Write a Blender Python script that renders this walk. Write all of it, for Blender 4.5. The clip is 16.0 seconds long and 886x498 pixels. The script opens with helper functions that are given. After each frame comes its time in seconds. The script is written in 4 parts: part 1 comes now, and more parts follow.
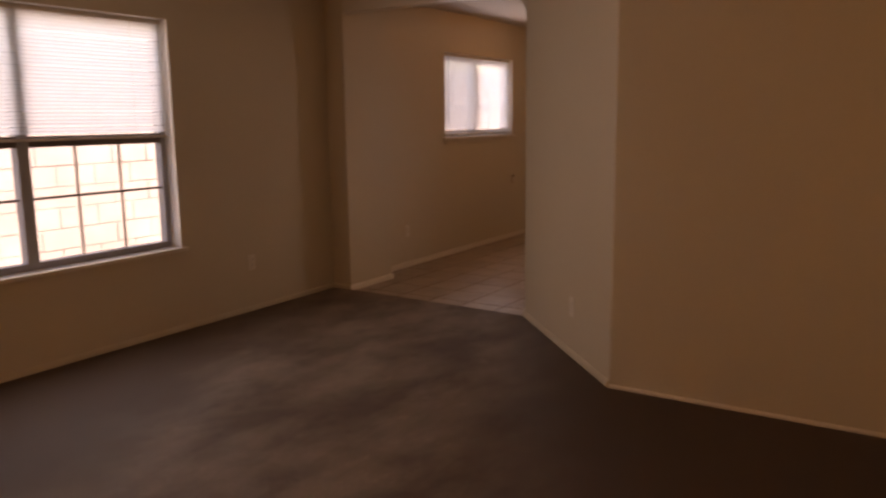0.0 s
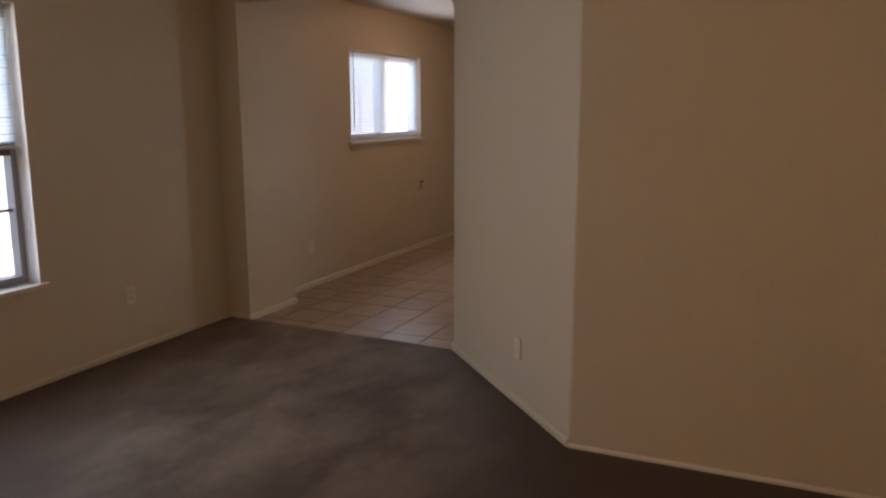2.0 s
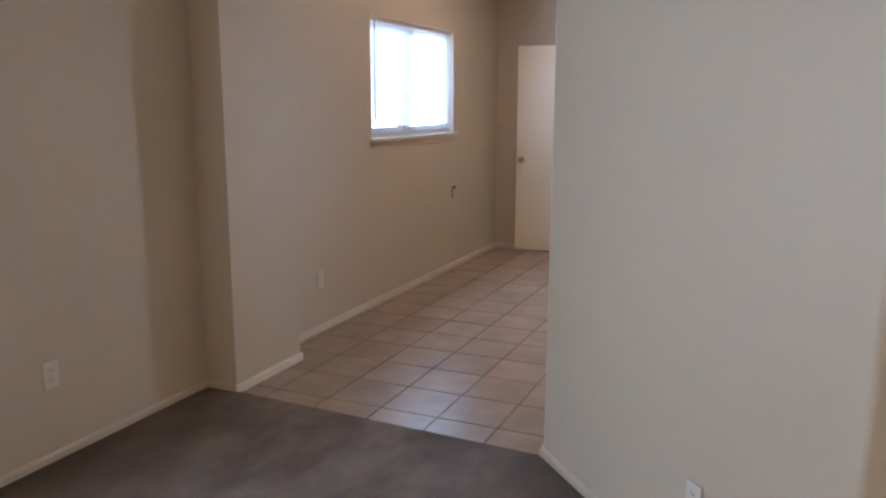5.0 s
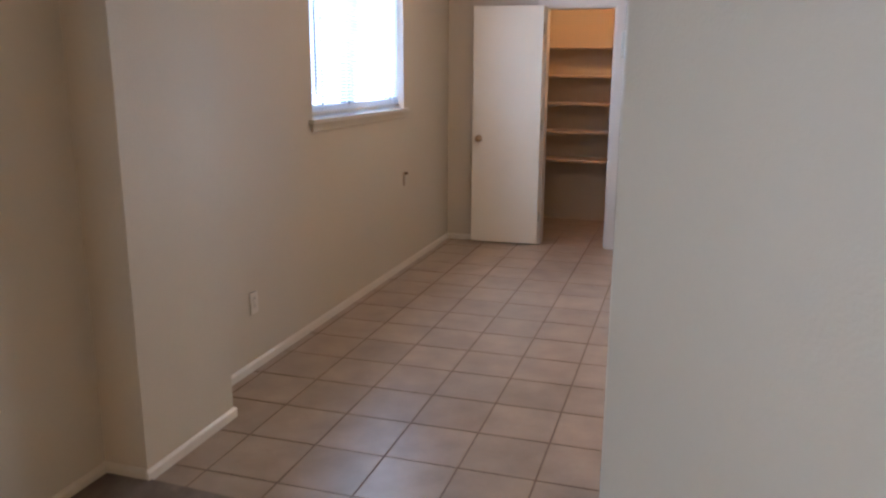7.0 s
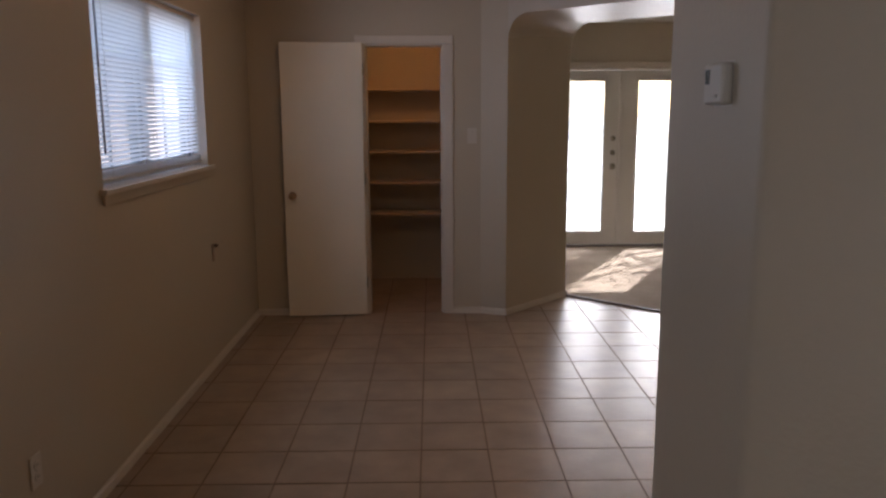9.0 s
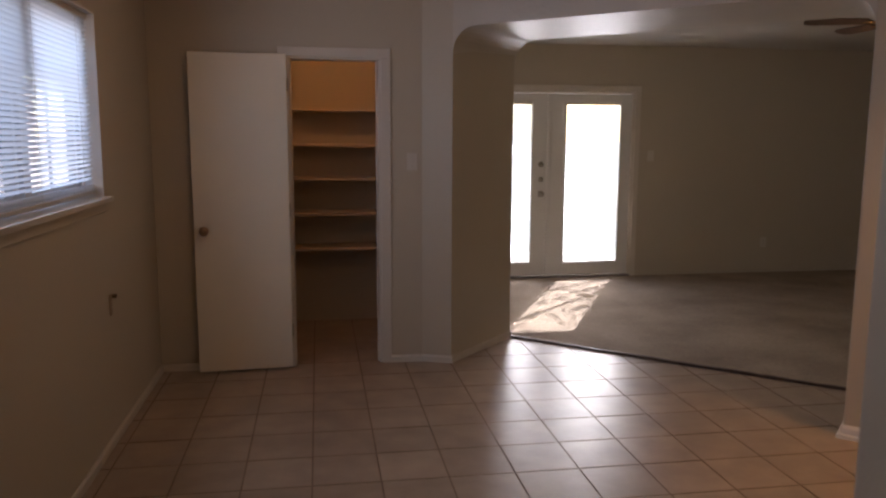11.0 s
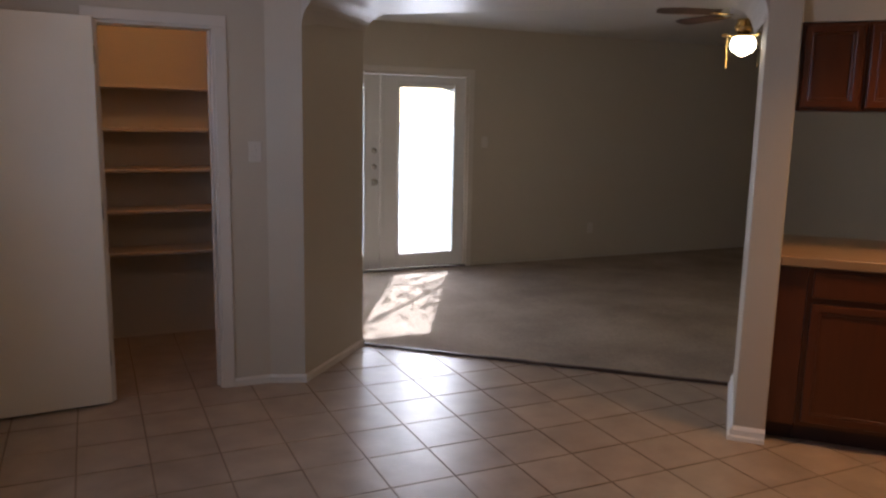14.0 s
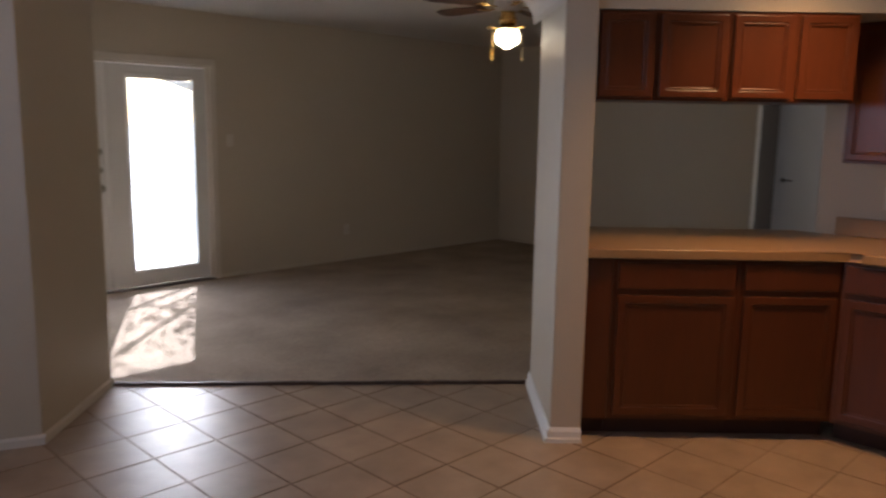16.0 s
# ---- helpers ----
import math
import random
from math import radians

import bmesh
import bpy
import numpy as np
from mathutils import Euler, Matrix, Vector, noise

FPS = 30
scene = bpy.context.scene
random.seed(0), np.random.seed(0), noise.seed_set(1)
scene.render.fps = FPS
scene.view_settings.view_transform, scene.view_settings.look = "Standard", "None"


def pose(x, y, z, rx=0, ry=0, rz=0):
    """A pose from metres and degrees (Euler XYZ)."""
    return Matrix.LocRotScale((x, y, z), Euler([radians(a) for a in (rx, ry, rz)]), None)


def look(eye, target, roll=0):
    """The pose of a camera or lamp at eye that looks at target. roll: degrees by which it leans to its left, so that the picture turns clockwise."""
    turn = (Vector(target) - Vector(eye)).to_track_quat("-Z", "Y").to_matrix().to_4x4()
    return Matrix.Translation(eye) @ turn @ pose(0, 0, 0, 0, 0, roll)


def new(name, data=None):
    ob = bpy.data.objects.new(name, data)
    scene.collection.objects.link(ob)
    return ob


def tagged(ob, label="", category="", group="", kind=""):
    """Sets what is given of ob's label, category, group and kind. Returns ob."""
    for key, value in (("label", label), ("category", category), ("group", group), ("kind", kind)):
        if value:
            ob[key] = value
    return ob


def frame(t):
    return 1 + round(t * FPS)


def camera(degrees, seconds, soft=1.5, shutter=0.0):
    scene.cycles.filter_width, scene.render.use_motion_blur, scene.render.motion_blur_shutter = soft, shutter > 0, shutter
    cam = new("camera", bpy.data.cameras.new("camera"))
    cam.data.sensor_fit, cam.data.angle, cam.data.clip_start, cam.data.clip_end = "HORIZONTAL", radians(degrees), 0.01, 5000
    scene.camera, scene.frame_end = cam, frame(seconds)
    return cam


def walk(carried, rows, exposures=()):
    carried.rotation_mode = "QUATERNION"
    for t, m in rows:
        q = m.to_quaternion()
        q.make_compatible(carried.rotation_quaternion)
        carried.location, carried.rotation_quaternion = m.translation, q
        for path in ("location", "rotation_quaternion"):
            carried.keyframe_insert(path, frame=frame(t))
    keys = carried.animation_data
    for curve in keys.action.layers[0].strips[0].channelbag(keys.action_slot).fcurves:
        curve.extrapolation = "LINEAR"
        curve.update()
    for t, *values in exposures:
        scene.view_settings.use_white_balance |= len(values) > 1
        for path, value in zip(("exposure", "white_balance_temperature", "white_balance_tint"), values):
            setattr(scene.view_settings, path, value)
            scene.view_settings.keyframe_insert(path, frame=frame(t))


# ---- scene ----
cam = camera(59.8, 16.0, soft=2.4, shutter=0.35)
# seconds, eye, target, roll
PATH = [
    (0, (4.294, -5.828, 1.424), (3.234, -4.164, 1.091), -0.7),
    (0.5, (4.128, -5.865, 1.495), (3.292, -4.088, 1.117), -1.5),
    (1, (4.046, -5.749, 1.473), (3.243, -3.959, 1.087), -0.3),
    (1.5, (3.931, -5.51, 1.485), (3.085, -3.734, 1.124), -1.4),
    (2, (3.757, -5.322, 1.525), (2.954, -3.524, 1.171), -0.1),
    (2.5, (3.498, -5.165, 1.569), (2.872, -3.299, 1.215), -0.4),
    (3, (3.333, -4.967, 1.539), (2.712, -3.096, 1.201), -0.5),
    (3.5, (3.222, -4.634, 1.519), (2.446, -2.814, 1.224), -0.7),
    (4, (3.078, -4.396, 1.469), (2.251, -2.609, 1.12), 0.2),
    (6.5, (2.178, -3.233, 1.51), (1.527, -1.387, 1.102), 1.1),
    (7, (2.044, -3.045, 1.511), (1.463, -1.185, 1.059), 0.3),
    (7.5, (1.866, -2.789, 1.54), (1.396, -0.889, 1.131), -2.8),
    (8, (1.681, -2.596, 1.525), (1.33, -0.671, 1.109), 0.4),
    (8.5, (1.464, -2.392, 1.542), (1.341, -0.426, 1.191), -0.6),
    (9, (1.345, -2.187, 1.534), (1.373, -0.218, 1.186), -0.3),
    (11.5, (1.014, -1.228, 1.526), (1.343, 0.725, 1.244), 0.1),
    (12, (1.017, -1.002, 1.514), (1.328, 0.949, 1.202), -0.3),
    (12.5, (0.998, -0.979, 1.572), (1.494, 0.932, 1.25), 1.4),
    (13, (0.922, -0.917, 1.576), (1.48, 0.974, 1.241), 1.9),
    (13.5, (0.847, -0.858, 1.575), (1.542, 0.99, 1.254), 2.6),
    (14, (0.799, -0.787, 1.564), (1.622, 1.005, 1.232), 1.1),
    (14.5, (0.767, -0.696, 1.553), (1.669, 1.051, 1.189), 1.7),
    (15, (0.825, -0.465, 1.516), (1.921, 1.173, 1.179), -0.1),
    (15.5, (0.814, -0.324, 1.526), (1.997, 1.253, 1.185), 1.7),
    (16, (0.788, -0.18, 1.505), (2.189, 1.212, 1.189), 0.9),
]
walk(cam, [(t, look(e, g, r)) for t, e, g, r in PATH],
     [(0, 2.05, 9400, 34), (0.5, 2.7, 9200, 31), (1.0, 2.6, 6700, 15), (1.4, 2.65, 6700, 15), (2.0, 2.55, 6450, 13), (2.5, 3.52, 5400, 8), (3.0, 3.82, 5150, 7), (4.0, 3.53, 5050, 6), (7.0, 3.64, 5050, 6), (8.0, 3.6, 5050, 6), (9.0, 1.85, 6050, 14),
      (11.5, 1.85, 6200, 18), (12.5, 1.85, 6600, 21), (13.5, 2.05, 5600, 14), (14, 2.05, 5500, 13), (16, 2.05, 5600, 13)])

# ---- world, sun, exposure ----
world = bpy.data.worlds.new("sky")
scene.world = world
world.use_nodes = True
_n = world.node_tree.nodes
_sky = _n.new("ShaderNodeTexSky")
_sky.sky_type = "NISHITA"
_sky.sun_disc = False
_sky.sun_elevation = radians(29)
_sky.sun_rotation = radians(28)
world.node_tree.links.new(_sky.outputs[0], _n["Background"].inputs[0])
_n["Background"].inputs[1].default_value = 0.15
sun = new("sun", bpy.data.lights.new("sun", "SUN"))
sun.data.energy, sun.data.angle, sun.data.color = 5.0, radians(0.5), (1.0, 0.96, 0.90)
SUN_DIR = Vector((-0.47, -0.88, -0.555)).normalized()
sun.matrix_world = Matrix.Translation((6, 14, 9)) @ SUN_DIR.to_track_quat("-Z", "Y").to_matrix().to_4x4()


def area(name, eye, target, w, h, watts, colour, spread=180):
    l = bpy.data.lights.new(name, "AREA")
    l.spread = radians(spread)
    l.shape, l.size, l.size_y, l.energy, l.color = "RECTANGLE", w, h, watts, colour
    ob = new(name, l)
    ob.matrix_world = look(eye, target)
    return ob


def bulb(name, at, watts, colour, radius=0.05):
    l = bpy.data.lights.new(name, "POINT")
    l.energy, l.color, l.shadow_soft_size = watts, colour, radius
    ob = new(name, l)
    ob.location = at
    return ob


DAYLIGHT = (1.0, 0.945, 0.925)
area("window_daylight", (-0.012, -3.39, 1.33), (1, -3.39, 1.33), 1.84, 1.40, 3.1, (0.97, 0.98, 0.975))
area("blind_daylight", (-0.084, -3.39, 1.70), (1, -3.39, 1.70), 1.84, 0.72, 0.58, (0.97, 0.985, 0.97))
area("side_window_daylight", (-0.012, 1.74, 1.665), (1, 1.74, 1.665), 1.38, 0.78, 2.4, (0.75, 0.84, 1.0), 155)
area("side_blind_daylight", (-0.086, 1.385, 1.67), (1, 1.385, 1.67), 0.66, 0.78, 0.20, (0.74, 0.83, 1.0))
area("side_blind_daylight", (-0.086, 2.09, 1.67), (1, 2.09, 1.67), 0.66, 0.78, 0.27, (0.78, 0.85, 1.0))
area("patio_daylight", (3.95, 6.51, 1.07), (2.5, 3.3, 0.6), 0.6, 1.7, 2.5, DAYLIGHT, 105)
area("patio_daylight", (3.01, 6.51, 1.07), (2.0, 3.3, 0.6), 0.6, 1.7, 1.95, DAYLIGHT, 105)
# Added lamp in an unseen hall opening, there to brighten the hall door.
area("hall_door_fill", (8.78, -0.9, 1.5), (9.3, 2.4, 1.2), 0.5, 1.0, 12.0, (0.95, 0.97, 1.0))
bulb("pantry_bulb", (1.15, 3.88, 2.20), 1.1, (1.0, 0.37, 0.09))
bulb("fan_bulb", (5.05, 3.45, 2.03), 0.55, (1.0, 0.58, 0.22), 0.05)
bulb("dining_bulb", (1.0, 1.79, 2.36), 0.6, (1.0, 0.42, 0.125), 0.05)
area("kitchen_bulb", (4.1, 0.90, 2.385), (4.1, 0.901, 0), 0.26, 0.26, 3.4, (1.0, 0.52, 0.19), 118)
# Added warm fill from an unseen point, brightens the angled living room wall.
bulb("living_fill", (4.0, -6.6, 2.32), 10.0, (1.0, 0.55, 0.18), 0.06)

# ---- materials ----


def mat(name, colour, rough=0.6, metal=0.0, var=0.08, scale=3.0, bump=0.0, bscale=200.0, grain=0.0, gscale=60.0, per=0.0, spec=0.5, trans=0.0, stretch=(1, 1, 1)):
    """A painted or plain surface with stains at a large scale, grain at a small one, and fine relief."""
    m = bpy.data.materials.new(name)
    m.use_nodes = True
    nt = m.node_tree
    N, K = nt.nodes, nt.links.new
    p = N["Principled BSDF"]
    p.inputs["Roughness"].default_value, p.inputs["Metallic"].default_value = rough, metal
    p.inputs["Specular IOR Level"].default_value = spec
    place = N.new("ShaderNodeNewGeometry")
    geo = N.new("ShaderNodeVectorMath"); geo.operation = "MULTIPLY"
    geo.inputs[1].default_value = stretch
    K(place.outputs["Position"], geo.inputs[0])
    n1 = N.new("ShaderNodeTexNoise")
    n1.inputs["Scale"].default_value, n1.inputs["Detail"].default_value = scale, 6
    K(geo.outputs[0], n1.inputs["Vector"])
    n2 = N.new("ShaderNodeTexNoise")
    n2.inputs["Scale"].default_value, n2.inputs["Detail"].default_value = gscale, 3
    K(geo.outputs[0], n2.inputs["Vector"])
    a = N.new("ShaderNodeMath"); a.operation = "MULTIPLY_ADD"
    K(n1.outputs["Fac"], a.inputs[0]); a.inputs[1].default_value = 2 * var; a.inputs[2].default_value = 1 - var
    b = N.new("ShaderNodeMath"); b.operation = "MULTIPLY_ADD"
    K(n2.outputs["Fac"], b.inputs[0]); b.inputs[1].default_value = 2 * grain; b.inputs[2].default_value = 1 - grain
    c = N.new("ShaderNodeMath"); c.operation = "MULTIPLY"
    K(a.outputs[0], c.inputs[0]); K(b.outputs[0], c.inputs[1])
    last = c
    if per:
        info = N.new("ShaderNodeObjectInfo")
        r = N.new("ShaderNodeMath"); r.operation = "MULTIPLY_ADD"
        K(info.outputs["Random"], r.inputs[0]); r.inputs[1].default_value = 2 * per; r.inputs[2].default_value = 1 - per
        d = N.new("ShaderNodeMath"); d.operation = "MULTIPLY"
        K(c.outputs[0], d.inputs[0]); K(r.outputs[0], d.inputs[1])
        last = d
    mul = N.new("ShaderNodeVectorMath"); mul.operation = "SCALE"
    mul.inputs[0].default_value = colour
    K(last.outputs[0], mul.inputs["Scale"])
    K(mul.outputs[0], p.inputs["Base Color"])
    if bump:
        n3 = N.new("ShaderNodeTexNoise")
        n3.inputs["Scale"].default_value, n3.inputs["Detail"].default_value = bscale, 4
        K(geo.outputs[0], n3.inputs["Vector"])
        bp = N.new("ShaderNodeBump")
        bp.inputs["Strength"].default_value, bp.inputs["Distance"].default_value = bump, 0.004
        K(n3.outputs["Fac"], bp.inputs["Height"])
        K(bp.outputs[0], p.inputs["Normal"])
    if trans:
        tr = N.new("ShaderNodeBsdfTranslucent")
        tr.inputs[0].default_value = (*colour, 1)
        mx = N.new("ShaderNodeMixShader"); mx.inputs[0].default_value = trans
        K(p.outputs[0], mx.inputs[1]); K(tr.outputs[0], mx.inputs[2])
        K(mx.outputs[0], N["Material Output"].inputs[0])
    return m


def glow(name, colour, strength):
    m = bpy.data.materials.new(name)
    m.use_nodes = True
    p = m.node_tree.nodes["Principled BSDF"]
    p.inputs["Base Color"].default_value = (*colour, 1)
    p.inputs["Emission Color"].default_value = (*colour, 1)
    p.inputs["Emission Strength"].default_value = strength
    return m


def glass_mat():
    m = bpy.data.materials.new("clear_glass")
    m.use_nodes = True
    p = m.node_tree.nodes["Principled BSDF"]
    p.inputs["Base Color"].default_value = (0.95, 0.97, 0.97, 1)
    p.inputs["Transmission Weight"].default_value, p.inputs["Roughness"].default_value, p.inputs["IOR"].default_value = 1, 0.01, 1.05
    return m


PAINT = mat("beige_wall_paint", (0.50, 0.433, 0.336), 0.5, var=0.05, scale=1.2, bump=0.25, bscale=90, grain=0.02)
# Shade on the hall end wall, put into the paint as dark brown.
SHADED_PAINT = mat("shaded_wall_paint", (0.05, 0.033, 0.02), 0.5, var=0.1, bump=0.25, bscale=90)
SOFFIT = mat("textured_plaster_arch", (0.55, 0.49, 0.41), 0.42, var=0.08, scale=4, bump=1.0, bscale=42, spec=0.45)
CEIL = mat("white_textured_ceiling", (0.57, 0.53, 0.48), 0.6, var=0.06, scale=2, bump=1.0, bscale=24, spec=0.2)
TRIM = mat("cream_gloss_trim", (0.61, 0.55, 0.475), 0.35, var=0.05, scale=4, bump=0.05, bscale=60)
CREAM_DOOR = mat("cream_door_paint", (0.80, 0.72, 0.585), 0.42, var=0.08, scale=2.2, bump=0.06, bscale=40)
WHITE = mat("white_door_paint", (0.71, 0.69, 0.665), 0.38, var=0.05, scale=2.5, bump=0.06, bscale=40)


def worn_sheen_carpet(name, dark, pale, lane_a, lane_b, width):
    """Cut pile, dark where it is little walked on, paled and matted in patches along the lane by tread and by window
    sheen put into the colour.
    """
    m = bpy.data.materials.new(name)
    m.use_nodes = True
    N, K = m.node_tree.nodes, m.node_tree.links.new
    p = N["Principled BSDF"]
    p.inputs["Roughness"].default_value, p.inputs["Specular IOR Level"].default_value = 0.62, 0.4
    geo = N.new("ShaderNodeNewGeometry")

    def math_node(op, a, b, c=None, clamp=False):
        n = N.new("ShaderNodeMath"); n.operation, n.use_clamp = op, clamp
        for i, v in enumerate((a, b, c)):
            if v is None:
                continue
            if isinstance(v, (int, float)):
                n.inputs[i].default_value = v
            else:
                K(v, n.inputs[i])
        return n.outputs[0]

    def noise(scale, detail, stretch=(1, 1, 1), rough=0.5):
        v = N.new("ShaderNodeVectorMath"); v.operation = "MULTIPLY"
        v.inputs[1].default_value = stretch
        K(geo.outputs["Position"], v.inputs[0])
        n = N.new("ShaderNodeTexNoise")
        n.inputs["Scale"].default_value, n.inputs["Detail"].default_value, n.inputs["Roughness"].default_value = scale, detail, rough
        K(v.outputs[0], n.inputs["Vector"])
        return n.outputs["Fac"]

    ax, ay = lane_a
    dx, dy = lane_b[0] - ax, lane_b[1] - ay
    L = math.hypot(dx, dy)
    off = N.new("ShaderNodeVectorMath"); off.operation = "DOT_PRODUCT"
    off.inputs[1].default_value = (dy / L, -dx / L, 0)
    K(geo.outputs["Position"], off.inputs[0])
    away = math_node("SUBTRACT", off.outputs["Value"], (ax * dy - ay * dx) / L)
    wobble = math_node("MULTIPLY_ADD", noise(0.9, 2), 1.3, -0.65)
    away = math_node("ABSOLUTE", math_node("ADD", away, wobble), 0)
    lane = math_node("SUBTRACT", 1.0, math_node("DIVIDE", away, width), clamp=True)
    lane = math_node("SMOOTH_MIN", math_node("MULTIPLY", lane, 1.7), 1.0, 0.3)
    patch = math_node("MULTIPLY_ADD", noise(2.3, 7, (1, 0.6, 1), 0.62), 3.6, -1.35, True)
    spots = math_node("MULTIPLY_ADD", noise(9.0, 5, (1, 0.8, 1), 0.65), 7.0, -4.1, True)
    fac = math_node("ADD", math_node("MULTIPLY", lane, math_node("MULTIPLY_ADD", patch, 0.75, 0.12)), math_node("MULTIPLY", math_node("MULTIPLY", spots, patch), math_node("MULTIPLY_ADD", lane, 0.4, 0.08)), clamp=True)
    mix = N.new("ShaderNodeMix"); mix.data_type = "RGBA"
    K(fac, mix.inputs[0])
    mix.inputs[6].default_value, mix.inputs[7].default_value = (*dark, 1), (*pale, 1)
    pile = math_node("MULTIPLY_ADD", noise(150, 3), 0.9, 0.55)
    mul = N.new("ShaderNodeVectorMath"); mul.operation = "SCALE"
    K(mix.outputs[2], mul.inputs[0]); K(pile, mul.inputs["Scale"])
    K(mul.outputs[0], p.inputs["Base Color"])
    bp = N.new("ShaderNodeBump")
    bp.inputs["Strength"].default_value, bp.inputs["Distance"].default_value = 1.0, 0.005
    K(noise(240, 4), bp.inputs["Height"])
    K(bp.outputs[0], p.inputs["Normal"])
    return m


# The pale lane holds traffic wear and the window's sheen as colour.
CARPET1 = worn_sheen_carpet("brown_carpet", (0.072, 0.043, 0.030), (0.26, 0.205, 0.162), (3.6, -6.6), (1.2, -1.6), 1.25)
CARPET2 = mat("taupe_carpet", (0.31, 0.24, 0.18), 0.95, var=0.55, scale=1.7, bump=1.0, bscale=260, grain=0.25, gscale=45, spec=0.1)
TILE = mat("beige_ceramic_tile", (0.325, 0.24, 0.174), 0.33, var=0.42, scale=5, bump=0.12, bscale=30, grain=0.06, gscale=50, per=0.07)
GROUT = mat("dark_grout", (0.23, 0.168, 0.128), 0.9, var=0.2, scale=5, bump=0.3)
CHERRY = mat("cherry_stained_wood", (0.082, 0.0215, 0.0058), 0.3, var=0.25, scale=3, bump=0.05, bscale=80, grain=0.22, gscale=45, stretch=(1, 1, 0.12))
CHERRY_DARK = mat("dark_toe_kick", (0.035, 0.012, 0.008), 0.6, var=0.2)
LAMINATE = mat("tan_laminate", (0.29, 0.175, 0.083), 0.28, var=0.12, scale=6, grain=0.12, gscale=140)
ALUMINIUM = mat("white_window_frame", (0.6, 0.6, 0.6), 0.4, var=0.06)
BRONZE = mat("bronze_window_frame", (0.13, 0.105, 0.10), 0.5, 0.3, var=0.15)
GREY_FRAME = mat("grey_window_frame", (0.33, 0.34, 0.37), 0.42, 0.2, var=0.12)
BLIND = mat("white_blind_slat", (0.86, 0.87, 0.88), 0.45, var=0.03, trans=0.78)
BRASS = mat("polished_brass", (0.62, 0.42, 0.16), 0.22, 1.0, var=0.1)
AGED_BRASS = mat("aged_brass", (0.42, 0.27, 0.15), 0.35, 1.0, var=0.15)
NICKEL = mat("dull_nickel", (0.36, 0.33, 0.28), 0.35, 1.0, var=0.15)
PLASTIC = mat("ivory_plastic", (0.60, 0.55, 0.48), 0.4, var=0.03)
DARK = mat("dark_plastic", (0.02, 0.02, 0.02), 0.5)
SHELF = mat("painted_shelf", (0.52, 0.43, 0.34), 0.5, var=0.06, scale=4)
BLADE = mat("dark_fan_blade", (0.055, 0.026, 0.016), 0.5, var=0.25, scale=6)
GLASS = glass_mat()


def mesh_screen():
    """Woven fly screen: most of the light goes through the holes."""
    m = bpy.data.materials.new("fly_screen")
    m.use_nodes = True
    N, K = m.node_tree.nodes, m.node_tree.links.new
    p = N["Principled BSDF"]
    p.inputs["Base Color"].default_value, p.inputs["Roughness"].default_value = (0.12, 0.125, 0.13, 1), 0.6
    clear = N.new("ShaderNodeBsdfTransparent")
    mx = N.new("ShaderNodeMixShader"); mx.inputs[0].default_value = 0.27
    K(clear.outputs[0], mx.inputs[1]); K(p.outputs[0], mx.inputs[2])
    K(mx.outputs[0], N["Material Output"].inputs[0])
    return m


MESH = mesh_screen()
OPAL = glow("lit_opal_glass", (1.0, 0.84, 0.52), 4.5)
DOME = glow("lit_dome_glass", (1.0, 0.70, 0.40), 1.8)
GROUND = mat("dry_ground", (0.29, 0.262, 0.225), 0.95, var=0.3, scale=0.8, bump=0.6, bscale=20)
FENCE = mat("pale_block", (0.38, 0.335, 0.335), 0.85, var=0.25, scale=3, bump=0.3, bscale=40)
BARK = mat("grey_bark", (0.14, 0.11, 0.085), 0.9, var=0.3, scale=10, bump=0.8, bscale=30)
LEAF = mat("green_leaf", (0.07, 0.11, 0.035), 0.5, var=0.3, scale=3, trans=0.3)

# ---- mesh helpers ----


def box(bm, x0, y0, z0, x1, y1, z1, m=None):
    vs = [bm.verts.new(v) for v in ((x0, y0, z0), (x1, y0, z0), (x1, y1, z0), (x0, y1, z0), (x0, y0, z1), (x1, y0, z1), (x1, y1, z1), (x0, y1, z1))]
    if m is not None:
        for v in vs:
            v.co = m @ v.co
    for f in ((0, 3, 2, 1), (4, 5, 6, 7), (0, 1, 5, 4), (1, 2, 6, 5), (2, 3, 7, 6), (3, 0, 4, 7)):
        bm.faces.new([vs[i] for i in f])
    return vs


def prism(bm, pts, z0, z1):
    """An upright prism over a plan outline, given anticlockwise."""
    lo = [bm.verts.new((x, y, z0)) for x, y in pts]
    hi = [bm.verts.new((x, y, z1)) for x, y in pts]
    bm.faces.new(lo[::-1]); bm.faces.new(hi)
    for i in range(len(pts)):
        j = (i + 1) % len(pts)
        bm.faces.new((lo[i], lo[j], hi[j], hi[i]))


def bullnose(bm, width=0.012):
    """Rounds the upright corners of a plastered wall."""
    up = [e for e in bm.edges if abs(e.verts[0].co.z - e.verts[1].co.z) > 1.0]
    bmesh.ops.bevel(bm, geom=up, offset=width, segments=3, affect="EDGES", profile=0.5, clamp_overlap=True)


def soften(bm, width, segments=2):
    bmesh.ops.bevel(bm, geom=bm.edges[:], offset=width, segments=segments, affect="EDGES", profile=0.5, clamp_overlap=True)


